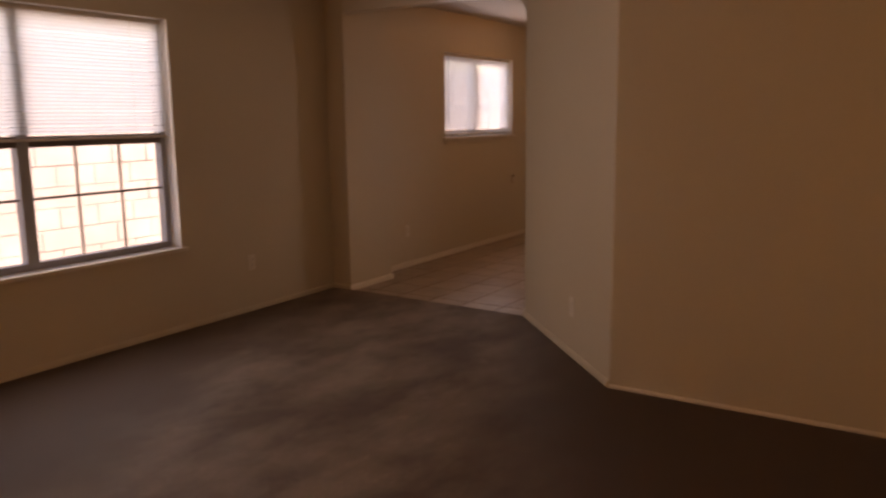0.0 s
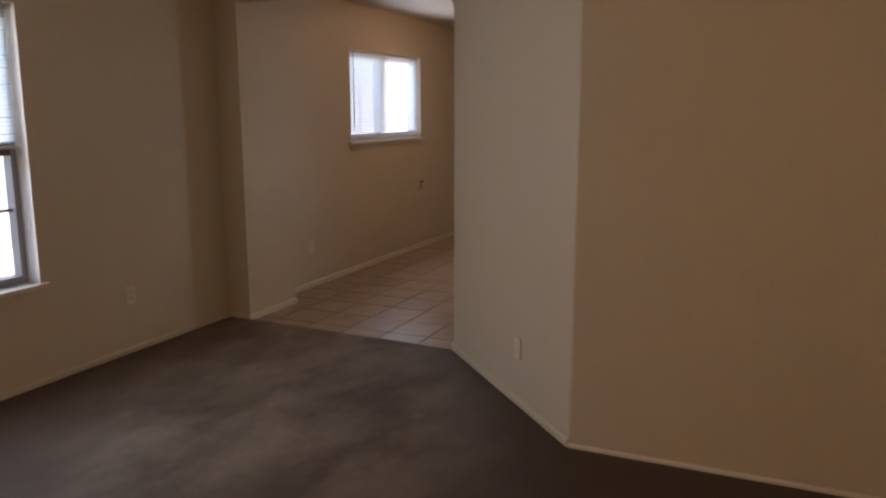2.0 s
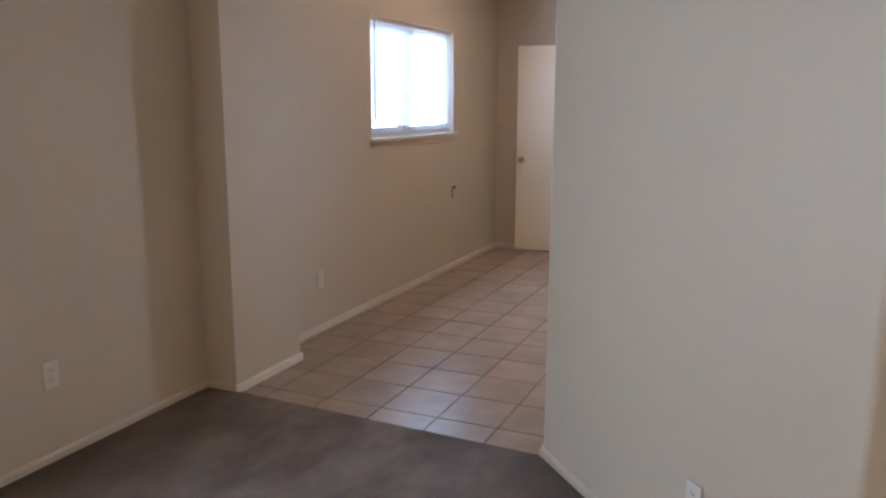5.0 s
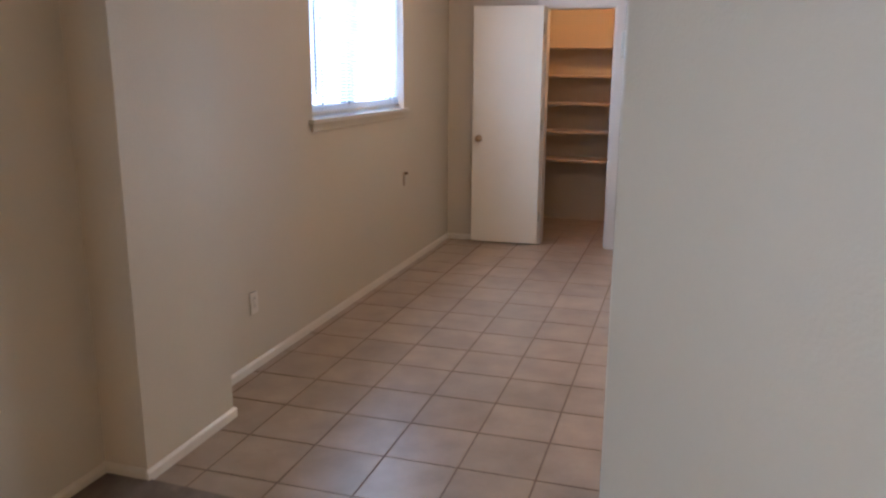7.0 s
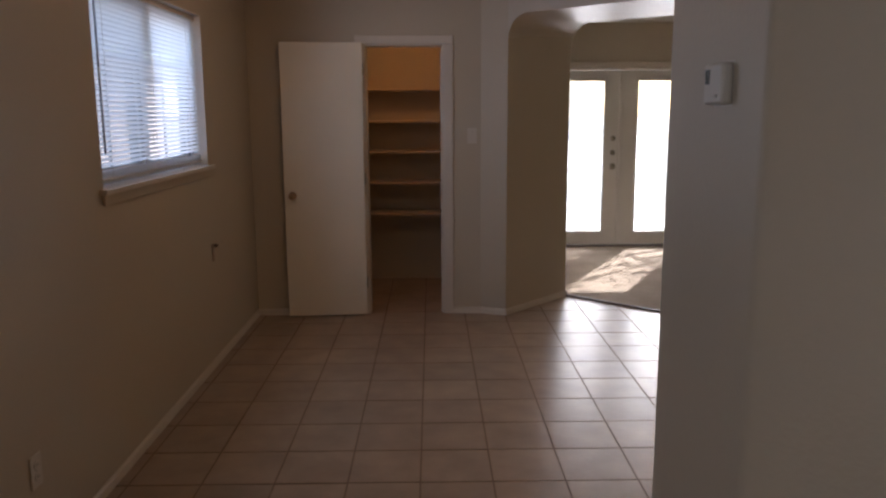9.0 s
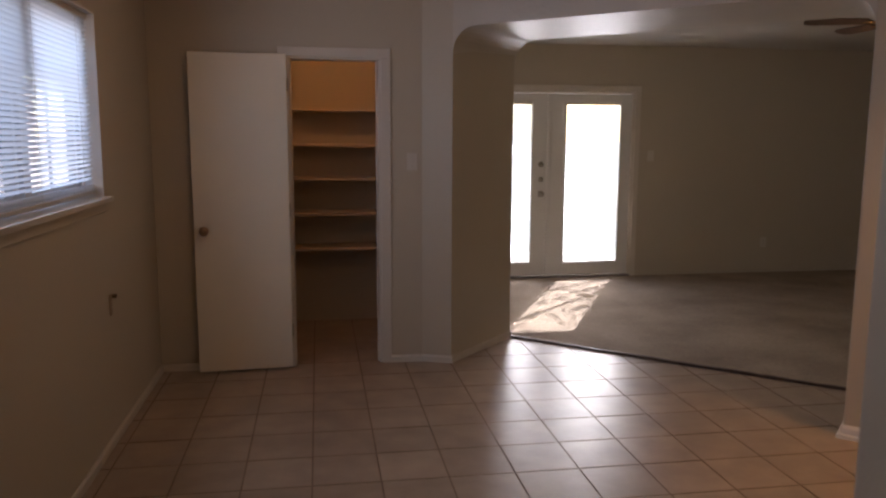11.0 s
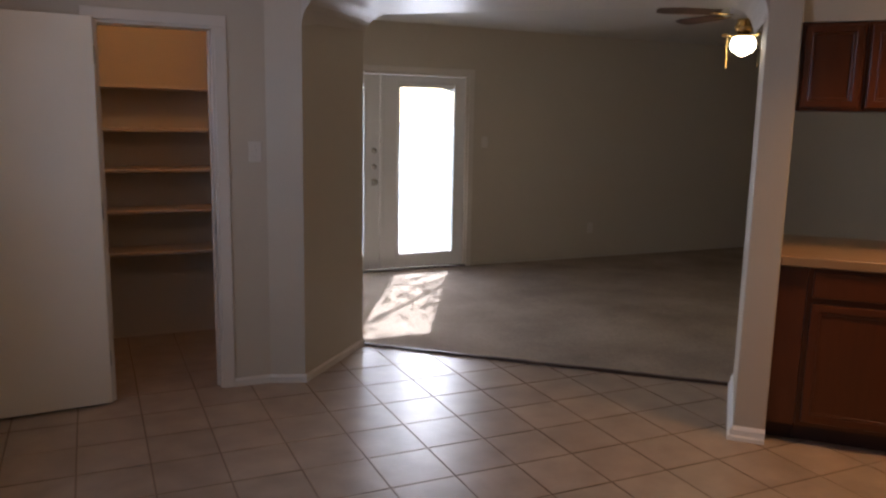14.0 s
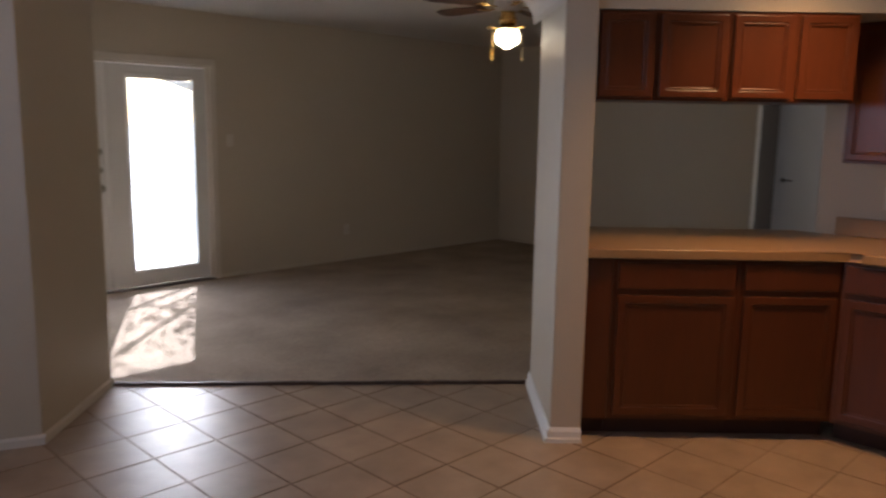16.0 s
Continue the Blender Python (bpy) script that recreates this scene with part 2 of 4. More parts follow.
def lathe(bm, profile, steps=24, m=None):
    """A turned shape round z from (radius, height) pairs."""
    rings = []
    for r, z in profile:
        ring = [bm.verts.new((r * math.cos(2 * math.pi * i / steps), r * math.sin(2 * math.pi * i / steps), z)) for i in range(steps)]
        rings.append(ring)
    for a, b in zip(rings, rings[1:]):
        for i in range(steps):
            j = (i + 1) % steps
            bm.faces.new((a[i], a[j], b[j], b[i]))
    bm.faces.new(rings[0][::-1]); bm.faces.new(rings[-1])
    if m is not None:
        for ring in rings:
            for v in ring:
                v.co = m @ v.co


def mesh_of(name, bm, material, smooth=False):
    bmesh.ops.recalc_face_normals(bm, faces=bm.faces[:])
    me = bpy.data.meshes.new(name)
    bm.to_mesh(me)
    bm.free()
    me.materials.append(material)
    if smooth:
        for f in me.polygons:
            f.use_smooth = True
    return me


def part(name, bm, material, parent, label="", smooth=False):
    ob = new(name, mesh_of(name, bm, material, smooth))
    ob.parent = parent
    return tagged(ob, label)


def thing(name, label, category, at=(0, 0, 0), rz=0, group=""):
    ob = new(name)
    ob.matrix_world = pose(*at, 0, 0, rz)
    return tagged(ob, label, category, group)


def structure(name, bm, material, label="", category="", smooth=False):
    return tagged(new(name, mesh_of(name, bm, material, smooth)), label, category, kind="structure")


def slab(name, pieces, material, label, category):
    bm = bmesh.new()
    for p in pieces:
        box(bm, *p)
    return structure(name, bm, material, label, category)


# ---- plan ----
H = 2.50            # ceiling
T = 0.12            # wall thickness
D2 = math.sqrt(0.5)
KX, KY = 3.683, 1.948     # near corner of the stub wall
E_ = (1.875, -0.945)
F_ = (2.93, -2.07)
N_ = (1.885, -0.41)
H_ = (1.905, 3.555)
I_ = (2.467, 4.158)
YP = 3.63           # pantry wall
YF = 6.53           # patio door wall
XR = 8.58           # far wall of the carpeted room


def diag(a, b):
    """Plan place a metres along the peninsula and b metres behind the stub wall's end."""
    return (KX + D2 * (a + b), KY + D2 * (b - a))


# ---- floors ----
bm = bmesh.new()
box(bm, -0.2, -7.55, -0.2, 9.5, 6.66, -0.004)
floor = structure("floor", bm, GROUT, "tiled floor with dark grout joints", "floor")
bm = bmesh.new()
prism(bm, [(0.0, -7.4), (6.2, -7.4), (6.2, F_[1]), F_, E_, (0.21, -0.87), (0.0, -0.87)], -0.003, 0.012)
structure("carpet_brown", bm, CARPET1, "worn brown carpet, pale with traffic marks and painted window sheen", "carpet")
jx, jy = diag(0.0, 0.85)
bm = bmesh.new()
prism(bm, [I_, (jx, jy), diag(0.15, 0.85), diag(1.9, 0.85), (5.6, 1.2), (XR, 1.2), (9.3, -0.9), (9.3, 3.20), (XR, 3.20), (XR, YF), (2.40, YF), (2.40, 4.14)], -0.003, 0.014)
structure("carpet_taupe", bm, CARPET2, "taupe carpet lit by sun from the patio doors", "carpet")

# ---- walls ----
W1 = (-4.36, -2.42, 0.585, 2.085)      # twin window: y from, to, z from, to
W2 = (0.985, 2.492, 1.232, 2.10)    # dining window


def ring(bm, x0, x1, outer, inner, put):
    """A slab with a hole as one closed mesh: outer and inner are (y0, y1, z0, z1); put places (x, y, z)."""
    def loop(x, r):
        return [bm.verts.new(put(x, y, z)) for y, z in ((r[0], r[2]), (r[1], r[2]), (r[1], r[3]), (r[0], r[3]))]
    oa, ia, ob_, ib = loop(x0, outer), loop(x0, inner), loop(x1, outer), loop(x1, inner)
    for i in range(4):
        j = (i + 1) % 4
        for q in ((oa[i], oa[j], ia[j], ia[i]), (ob_[i], ib[i], ib[j], ob_[j]), (oa[i], ob_[i], ob_[j], oa[j]), (ia[i], ia[j], ib[j], ib[i])):
            bm.faces.new(q)


def wall_x(name, x0, x1, y0, y1, hole, label):
    bm = bmesh.new()
    ring(bm, x0, x1, (y0, y1, -0.05, H), hole, lambda x, y, z: (x, y, z))
    return structure(name, bm, PAINT, label, "wall")


wall_x("wall_west_living", -0.16, 0.02, -7.52, -0.87, W1, "beige painted wall with a wide twin window")
slab("wall_pier_west", [(-0.16, -0.87, -0.05, 0.21, -0.29, H)], PAINT, "beige painted wall pier beside the opening", "wall")
wall_x("wall_west_dining", -0.16, 0.0, -0.29, 5.2, W2, "beige painted wall with a dining window")
slab("wall_south", [(-0.16, -7.52, -0.05, 6.32, -7.4, H)], PAINT, "beige painted back wall", "wall")
slab("wall_entry", [(6.2, -7.4, -0.05, 6.32, F_[1], H)], PAINT, "beige painted entry wall", "wall")
slab("wall_entry_stub", [(4.46, -3.3, -0.05, 4.58, F_[1], H)], PAINT, "short beige wall beside the entry", "wall")
bm = bmesh.new()
prism(bm, [E_, F_, (6.32, F_[1]), (6.32, -1.84), (2.93, -1.84), (2.0, -0.88), (2.0, N_[1]), N_], -0.05, H)
bullnose(bm)
structure("wall_corner", bm, PAINT, "beige painted angled wall with a thermostat", "wall")
# header with rounded corners between the living room and the dining room


def header(name, a, b, thick, z, r, label, ra=None):
    """A lintel from plan point a to b, its soffit turned down in quarter rounds at both ends."""
    ax, ay = a
    L = math.hypot(b[0] - ax, b[1] - ay)
    ux, uy = (b[0] - ax) / L, (b[1] - ay) / L
    ra = ra or r
    prof = [(0, H)]
    prof += [(ra - ra * math.cos(q), z - ra + ra * math.sin(q)) for q in [math.pi / 2 * i / 8 for i in range(9)]]
    prof += [(L - r + r * math.sin(q), z - r + r * math.cos(q)) for q in [math.pi / 2 * i / 8 for i in range(9)]]
    prof += [(L, H)]
    prof = prof[1:-1]
    bm = bmesh.new()

    def row(off, high):
        return [bm.verts.new((ax + ux * s - uy * off, ay + uy * s + ux * off, H if high else h)) for s, h in prof]

    f, g, ft, gt = row(0, False), row(thick, False), row(0, True), row(thick, True)
    for i in range(len(prof) - 1):
        j = i + 1
        for q in ((f[i], f[j], ft[j], ft[i]), (g[i], gt[i], gt[j], g[j]), (f[i], g[i], g[j], f[j]), (ft[i], ft[j], gt[j], gt[i])):
            bm.faces.new(q)
    bm.faces.new((f[0], ft[0], gt[0], g[0])); bm.faces.new((f[-1], g[-1], gt[-1], ft[-1]))
    return structure(name, bm, SOFFIT, label, "wall")


header("wall_header_dining", (0.21, -0.868), (1.88, -0.943), 0.12, 2.27, 0.18, "beige header with a rounded corner over the opening", 0.02)
# pantry wall
PX0, PX1, PZ = 0.85, 1.445, 2.035
bm = bmesh.new()
for p in ((0.0, YP, -0.05, PX0, YP + T, H), (PX0, YP, PZ, PX1, YP + T, H)):
    box(bm, *p)
prism(bm, [(PX1, YP), (1.715, YP), H_, I_, (2.40, 4.20), (2.28, 4.20), (2.28, 4.15), (1.85, YP + T), (PX1, YP + T)], -0.05, H)
structure("wall_pantry", bm, PAINT, "beige painted wall with the pantry doorway", "wall")
slab("wall_pantry_inside", [(-0.04, 4.95, -0.05, 2.40, 5.07, H), (2.05, 4.03, -0.05, 2.28, 4.95, H)], PAINT, "beige painted pantry walls", "wall")
slab("wall_living_west", [(2.28, 4.20, -0.05, 2.40, YF + T, H)], PAINT, "beige painted side wall", "wall")
DX0, DX1, DZ = 2.56, 4.42, 2.015
slab("wall_patio", [(2.40, YF, -0.05, DX0, YF + T, H), (DX0, YF, DZ, DX1, YF + T, H), (DX1, YF, -0.05, XR + T, YF + T, H)], PAINT, "beige painted wall with patio doors", "wall")
# The hall's south gap is an unseen opening, added for its lamp.
for nm, p, lb in (("wall_living_east", (XR, 3.14, -0.05, XR + T, YF, H), "beige painted far wall beside the hall"), ("wall_living_south", (5.44, 1.08, -0.05, XR, 1.2, H), "beige painted wall behind the kitchen"),
                  ("wall_living_return", (XR, 1.08, -0.05, XR + T, 1.9, H), "beige painted wall end at the hall"), ("wall_hall_north", (XR + T, 3.20, -0.05, 9.5, 3.32, H), "hall end wall with its shade put in as dark brown"),
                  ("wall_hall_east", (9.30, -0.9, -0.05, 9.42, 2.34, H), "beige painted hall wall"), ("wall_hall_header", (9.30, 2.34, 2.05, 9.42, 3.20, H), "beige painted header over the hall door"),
                  ("wall_hall_west", (8.58, -0.9, -0.05, 8.70, 1.08, H), "beige painted hall wall"), ("wall_hall_south_low", (8.58, -1.02, -0.05, 9.42, -0.9, 1.0), "beige painted wall under the unseen added hall opening"),
                  # Next: unseen slab closing the leak of sky light round the hall door.
                  ("hall_light_stop", (9.345, 2.34, -0.05, 9.42, 3.20, 2.05), "unseen beige slab added to stop sky light behind the hall door"), ("wall_hall_south_high", (8.58, -1.02, 2.0, 9.42, -0.9, H), "beige painted wall over the unseen added hall opening")):
    slab(nm, [p], SHADED_PAINT if nm == "wall_hall_north" else PAINT, lb, "wall")
slab("wall_kitchen_east", [(5.32, -1.84, -0.05, 5.44, 1.37, H)], PAINT, "beige painted kitchen wall", "wall")
# stub wall at the peninsula's end
bm = bmesh.new()
prism(bm, [diag(0, 0), diag(0.15, 0), diag(0.15, 0.86), diag(0, 0.86)], -0.05, H)
bullnose(bm, 0.008)
structure("wall_stub", bm, PAINT, "narrow painted wall at the end of the counter", "wall")
header("wall_header_living", H_, (KX, KY), 0.865, 2.23, 0.17, "deep plaster arch with rounded corners over the wide opening")
# soffit over the hanging cabinets
bm = bmesh.new()
prism(bm, [diag(0.153, 0.052), diag(1.75, 0.052), diag(1.75, 0.62), diag(0.153, 0.62)], 2.038, H)
structure("wall_soffit", bm, PAINT, "beige soffit over the hanging cabinets", "wall")
# ceiling
slab("ceiling", [(-0.16, -7.52, H, 10.0, YF + T, H + 0.15)], CEIL, "white textured ceiling", "ceiling")

# ---- outdoors ----
bm = bmesh.new()
box(bm, -400, -400, -0.5, 400, 400, -0.21)
structure("ground", bm, GROUND, "dry bare ground around the house", "ground")
# Unseen overhang, added to keep sun off the upper patio glass.
bm = bmesh.new()
box(bm, 1.6, 6.66, 2.42, 7.2, 8.05, 2.56)
structure("sun_block_slab", bm, WHITE, "unseen white slab added to shade the upper patio glass", "roof")
bm = bmesh.new()
box(bm, 1.6, 6.66, -0.21, 7.2, 9.2, -0.04)
structure("pavement_patio", bm, mat("pale_concrete", (0.55, 0.53, 0.50), 0.9, var=0.15, scale=2, bump=0.3, bscale=60), "pale concrete patio slab", "pavement")


def block_wall(name, at, rz, rows, count, label):
    f = thing(name, label, "garden wall", at, rz)
    bm = bmesh.new(); box(bm, 0, 0.008, 0, count * 0.41, 0.14, rows * 0.205 + 0.02)
    part("mortar", bm, FENCE, f)
    bm = bmesh.new()
    for r in range(rows):
        for i in range(count):
            x = i * 0.41 + (0.2 if r % 2 else 0) - 0.1
            o = random.uniform(-0.003, 0.003)
            box(bm, x + 0.004, o, r * 0.205 + 0.004, x + 0.405, 0.02, r * 0.205 + 0.2)
    tagged(part("block", bm, FENCE, f, "pale pinkish blocks"), kind="stuff")
    return f


block_wall("garden_wall", (-2.9, -9.4, -0.21), 90, 12, 48, "pale pinkish block wall outside the windows")


def tree(name, at, height, label):
    t = thing(name, label, "tree", at)
    bm = bmesh.new()
    rnd = random.Random(5)
    tips = []

    def limb(p, q, r0, r1):
        p, q = Vector(p), Vector(q)
        ax = (q - p)
        rot = ax.to_track_quat("Z", "Y").to_matrix().to_4x4()
        lathe(bm, [(r0, 0), ((r0 + r1) / 2, ax.length / 2), (r1, ax.length)], 8, Matrix.Translation(p) @ rot)

    top = Vector((-0.15, 0.05, height * 0.42))
    limb((0, 0, 0), top, 0.09, 0.065)
    for i in range(9):
        a = i * 2.4
        e = top + Vector((-1.65 + math.cos(a) * rnd.uniform(0.9, 1.9), math.sin(a) * rnd.uniform(0.9, 1.9), rnd.uniform(0.95, 2.0)))
        limb(top, e, 0.035, 0.016)
        for k in range(4):
            g = e + Vector((rnd.uniform(-0.8, 0.8), rnd.uniform(-0.8, 0.8), rnd.uniform(-0.1, 0.5)))
            limb(e, g, 0.015, 0.006)
            tips.append(g)
    part("trunk", bm, BARK, t)
    bm = bmesh.new()
    for g in tips:
        for k in range(95):
            c = g + Vector((rnd.gauss(0, 0.26), rnd.gauss(0, 0.26), rnd.gauss(0, 0.17)))
            m = Matrix.Translation(c) @ Euler((rnd.uniform(0, 6), rnd.uniform(0, 6), rnd.uniform(0, 6))).to_matrix().to_4x4()
            s = rnd.uniform(0.04, 0.075)
            vs = [bm.verts.new(m @ Vector(v)) for v in ((-s, 0, 0), (0, -s * 0.5, 0.006), (s, 0, 0), (0, s * 0.5, 0.006))]
            bm.faces.new(vs)
    part("crown", bm, LEAF, t, "loose green crown of small leaves")
    return t


# Added outside the view, in the sun's way, to break up the carpet's sun patch.
tree("dapple_tree", (6.9, 9.75, -0.21), 4.5, "small leafy tree added out of view to dapple the sun")

# ---- windows ----


def blind(name, parent_at, width, top, bottom, tilt, pitch, label, wand=True, rz=90, slat=0.025, spare=0):
    """A slatted blind hanging from parent_at (its top left corner), width along local x."""
    b = thing(name, label, "blind", parent_at, rz, "slatted blinds")
    bm = bmesh.new(); box(bm, 0, -0.014, -0.028, width, 0.014, 0); soften(bm, 0.002, 1)
    part("headrail", bm, PLASTIC, b)
    bm = bmesh.new()
    hw = slat / 2
    prof = [(-hw, 0.0), (-hw / 2, 0.0016), (0, 0.0022), (hw / 2, 0.0016), (hw, 0.0)]
    top_v = [[bm.verts.new((x, y, z + 0.0004)) for y, z in prof] for x in (0.004, width - 0.004)]
    for i in range(4):
        bm.faces.new((top_v[0][i], top_v[1][i], top_v[1][i + 1], top_v[0][i + 1]))
    me = mesh_of("slat", bm, BLIND, True)
    drop = top - bottom
    n = int((drop - 0.05 - spare * 0.0042) / pitch)
    rnd = random.Random(len(label))
    for i in range(n):
        s = new("slat", me); s.parent = b
        s.matrix_basis = pose(0, 0, -0.04 - i * pitch, tilt + rnd.uniform(-0.8, 0.8), rnd.uniform(-0.05, 0.05), 0)
    for i in range(spare):
        q = new("slat", me); q.parent = b
        q.matrix_basis = pose(rnd.uniform(-0.002, 0.002), rnd.uniform(-0.002, 0.002), -drop + 0.0205 + i * 0.0042, rnd.uniform(-5, 5), rnd.uniform(-0.12, 0.12), 0)
    bm = bmesh.new(); box(bm, 0.002, -0.013, -drop, width - 0.002, 0.013, -drop + 0.016); soften(bm, 0.003, 1)
    part("bottom_rail", bm, PLASTIC, b)
    for f in (0.12, 0.5, 0.88):
        bm = bmesh.new(); box(bm, width * f - 0.0008, -0.0135, -drop, width * f + 0.0008, -0.0125, -0.02)
        part("ladder_cord", bm, PLASTIC, b)
    if wand:
        bm = bmesh.new(); lathe(bm, [(0.004, -0.62), (0.0045, -0.6), (0.0035, -0.03)], 8, Matrix.Translation((width - 0.12 if rz > 0 else 0.1, -0.03 if rz <= 0 else -0.03, 0)))
        part("tilt_wand", bm, mat("grey_wand", (0.25, 0.27, 0.3), 0.3), b)
    return b


def bars(bm, items):
    for it in items:
        box(bm, *it)


def window(name, hole, x, split, label, rails=True, metal=BRONZE):
    """A metal framed twin window in the west wall. split: y of the middle mullion."""
    y0, y1, z0, z1 = hole
    w = tagged(new(name), label, "window", kind="structure")
    f = 0.04
    bm = bmesh.new()
    bars(bm, [(x - 0.03, y0, z0, x + 0.03, y0 + f, z1), (x - 0.03, y1 - f, z0, x + 0.03, y1, z1), (x - 0.03, y0 + f, z1 - f, x + 0.03, y1 - f, z1), (x - 0.03, y0 + f, z0, x + 0.03, y1 - f, z0 + f),
              (x - 0.032, split - 0.035, z0 + f, x + 0.032, split + 0.035, z1 - f)])
    part("window_frame", bm, metal, w)
    for a, b in ((y0 + f, split - 0.035), (split + 0.035, y1 - f)):
        zm = 1.325 if rails else None
        if rails:
            bm = bmesh.new(); box(bm, x - 0.02, a, zm - 0.035, x + 0.036, b, zm + 0.03); soften(bm, 0.004, 1)
            part("meeting_rail", bm, BRONZE, w)
            bm = bmesh.new(); box(bm, x - 0.006, a, 0.985, x + 0.006, b, 1.0)
            part("muntin", bm, BRONZE, w)
            for k in (1, 2):
                yy = a + (b - a) * k / 3
                bm = bmesh.new(); box(bm, x - 0.0055, yy - 0.007, z0 + f, x + 0.0055, yy + 0.007, zm - 0.035)
                part("muntin", bm, PLASTIC, w, "pale vertical glazing bar")
        else:
            sash = 0.028
            bm = bmesh.new()
            bars(bm, [(x - 0.022, a, z0 + f, x + 0.012, a + sash, z1 - f), (x - 0.022, b - sash, z0 + f, x + 0.012, b, z1 - f), (x - 0.022, a + sash, z0 + f, x + 0.012, b - sash, z0 + f + sash), (x - 0.022, a + sash, z1 - f - sash, x + 0.012, b - sash, z1 - f)])
            part("sash", bm, metal, w)
            ym = (a + b) / 2
            bm = bmesh.new(); box(bm, x - 0.008, ym - 0.0045, z0 + f + sash, x + 0.006, ym + 0.0045, z1 - f - sash)
            part("muntin", bm, metal, w, "white vertical glazing bar")
            for k in (1, 2):
                zz = z0 + f + (z1 - z0 - 2 * f) * k / 3
                bm = bmesh.new(); box(bm, x - 0.007, a + sash, zz - 0.0045, x + 0.005, b - sash, zz + 0.0045)
                part("muntin", bm, metal, w, "white glazing bar")
        bm = bmesh.new(); box(bm, x - 0.014, a, z0 + f, x - 0.010, b, z1 - f)
        g = part("pane", bm, GLASS, w)
        g.visible_shadow = False
    return w


window("window_living", W1, -0.105, -3.39, "grey metal twin window with a half-lowered blind", metal=GREY_FRAME)
window("window_dining", W2, -0.115, 1.74, "metal sliding window behind a white blind", rails=False, metal=ALUMINIUM)
screen = thing("insect_screen", "fine grey insect screen outside one window sash", "window screen", (-0.152, W2[0] + 0.045, W2[2] + 0.045))
SCREEN_W, SCREEN_H = 0.69, W2[3] - W2[2] - 0.09
bm = bmesh.new()
bars(bm, [(-0.006, 0, 0, 0.006, SCREEN_W, 0.02), (-0.006, 0, SCREEN_H - 0.02, 0.006, SCREEN_W, SCREEN_H), (-0.006, 0, 0.02, 0.006, 0.02, SCREEN_H - 0.02), (-0.006, SCREEN_W - 0.02, 0.02, 0.006, SCREEN_W, SCREEN_H - 0.02)])
part("screen_frame", bm, ALUMINIUM, screen, "thin white metal frame")
bm = bmesh.new(); box(bm, -0.0008, 0.02, 0.02, 0.0008, SCREEN_W - 0.02, SCREEN_H - 0.02)
part("screen_mesh", bm, MESH, screen, "fine see-through grey mesh")


def liner(name, hole, x0, x1, label):
    """White boards lining a window opening, 4 mm proud of the wall's cut."""
    y0, y1, z0, z1 = hole
    c = tagged(new(name), label, "window liner", kind="structure")
    for nm, b in (("side_board", (x0, y0 - 0.002, z0, x1, y0 + 0.005, z1)), ("side_board", (x0, y1 - 0.005, z0, x1, y1 + 0.002, z1)), ("head_board", (x0, y0 + 0.005, z1 - 0.005, x1, y1 - 0.005, z1 + 0.002))):
        bm = bmesh.new(); box(bm, *b)
        part(nm, bm, WHITE, c)


liner("trim_liner_living", W1, -0.074, 0.019, "white painted lining of the twin window opening")
liner("trim_liner_dining", W2, -0.084, -0.001, "white painted lining of the dining window opening")


def sill(name, y0, y1, z, x, apron):
    s = tagged(new(name), "white painted window sill board", "window sill", kind="structure")
    bm = bmesh.new(); box(bm, -0.075, y0 + 0.045, z - 0.022, x, y1 - 0.045, z); box(bm, x, y0, z - 0.022, x + 0.032, y1, z)
    part("board", bm, TRIM, s)
    if apron:
        bm = bmesh.new(); box(bm, x, y0 + 0.03, z - 0.07, x + 0.012, y1 - 0.03, z - 0.022); soften(bm, 0.003, 1)
        part("apron", bm, PAINT, s)


sill("window_sill_living", W1[0] - 0.03, W1[1] + 0.03, 0.586, 0.02, False)
sill("window_sill_dining", W2[0] - 0.045, W2[1] + 0.045, 1.233, 0.0, True)
blind("window_blind", (-0.05, W1[0] + 0.012, 2.08), 1.916, 2.08, 1.325, -52, 0.0215, "white slatted blind lowered over the upper sash", wand=False)
blind("window_blind", (-0.045, W2[0] + 0.012, 2.095), 1.483, 2.095, 1.25, -43, 0.0215, "white slatted blind lowered with its slats half open", wand=False, spare=7)
wand = thing("blind_wand", "thin grey tilt wand hanging on the blind", "blind wand", (-0.026, W2[0] + 0.11, 2.07))
bm = bmesh.new(); lathe(bm, [(0.0045, -0.70), (0.0055, -0.68), (0.004, -0.02), (0.003, 0)], 8)
part("rod", bm, mat("grey_wand", (0.22, 0.24, 0.27), 0.3), wand)

# ---- pantry door and casing ----


def casing(name, sides, label):
    c = tagged(new(name), label, "door casing", kind="structure")
    for nm, b in sides:
        bm = bmesh.new(); box(bm, *b); soften(bm, 0.004, 2)
        part(nm, bm, TRIM, c)
    return c


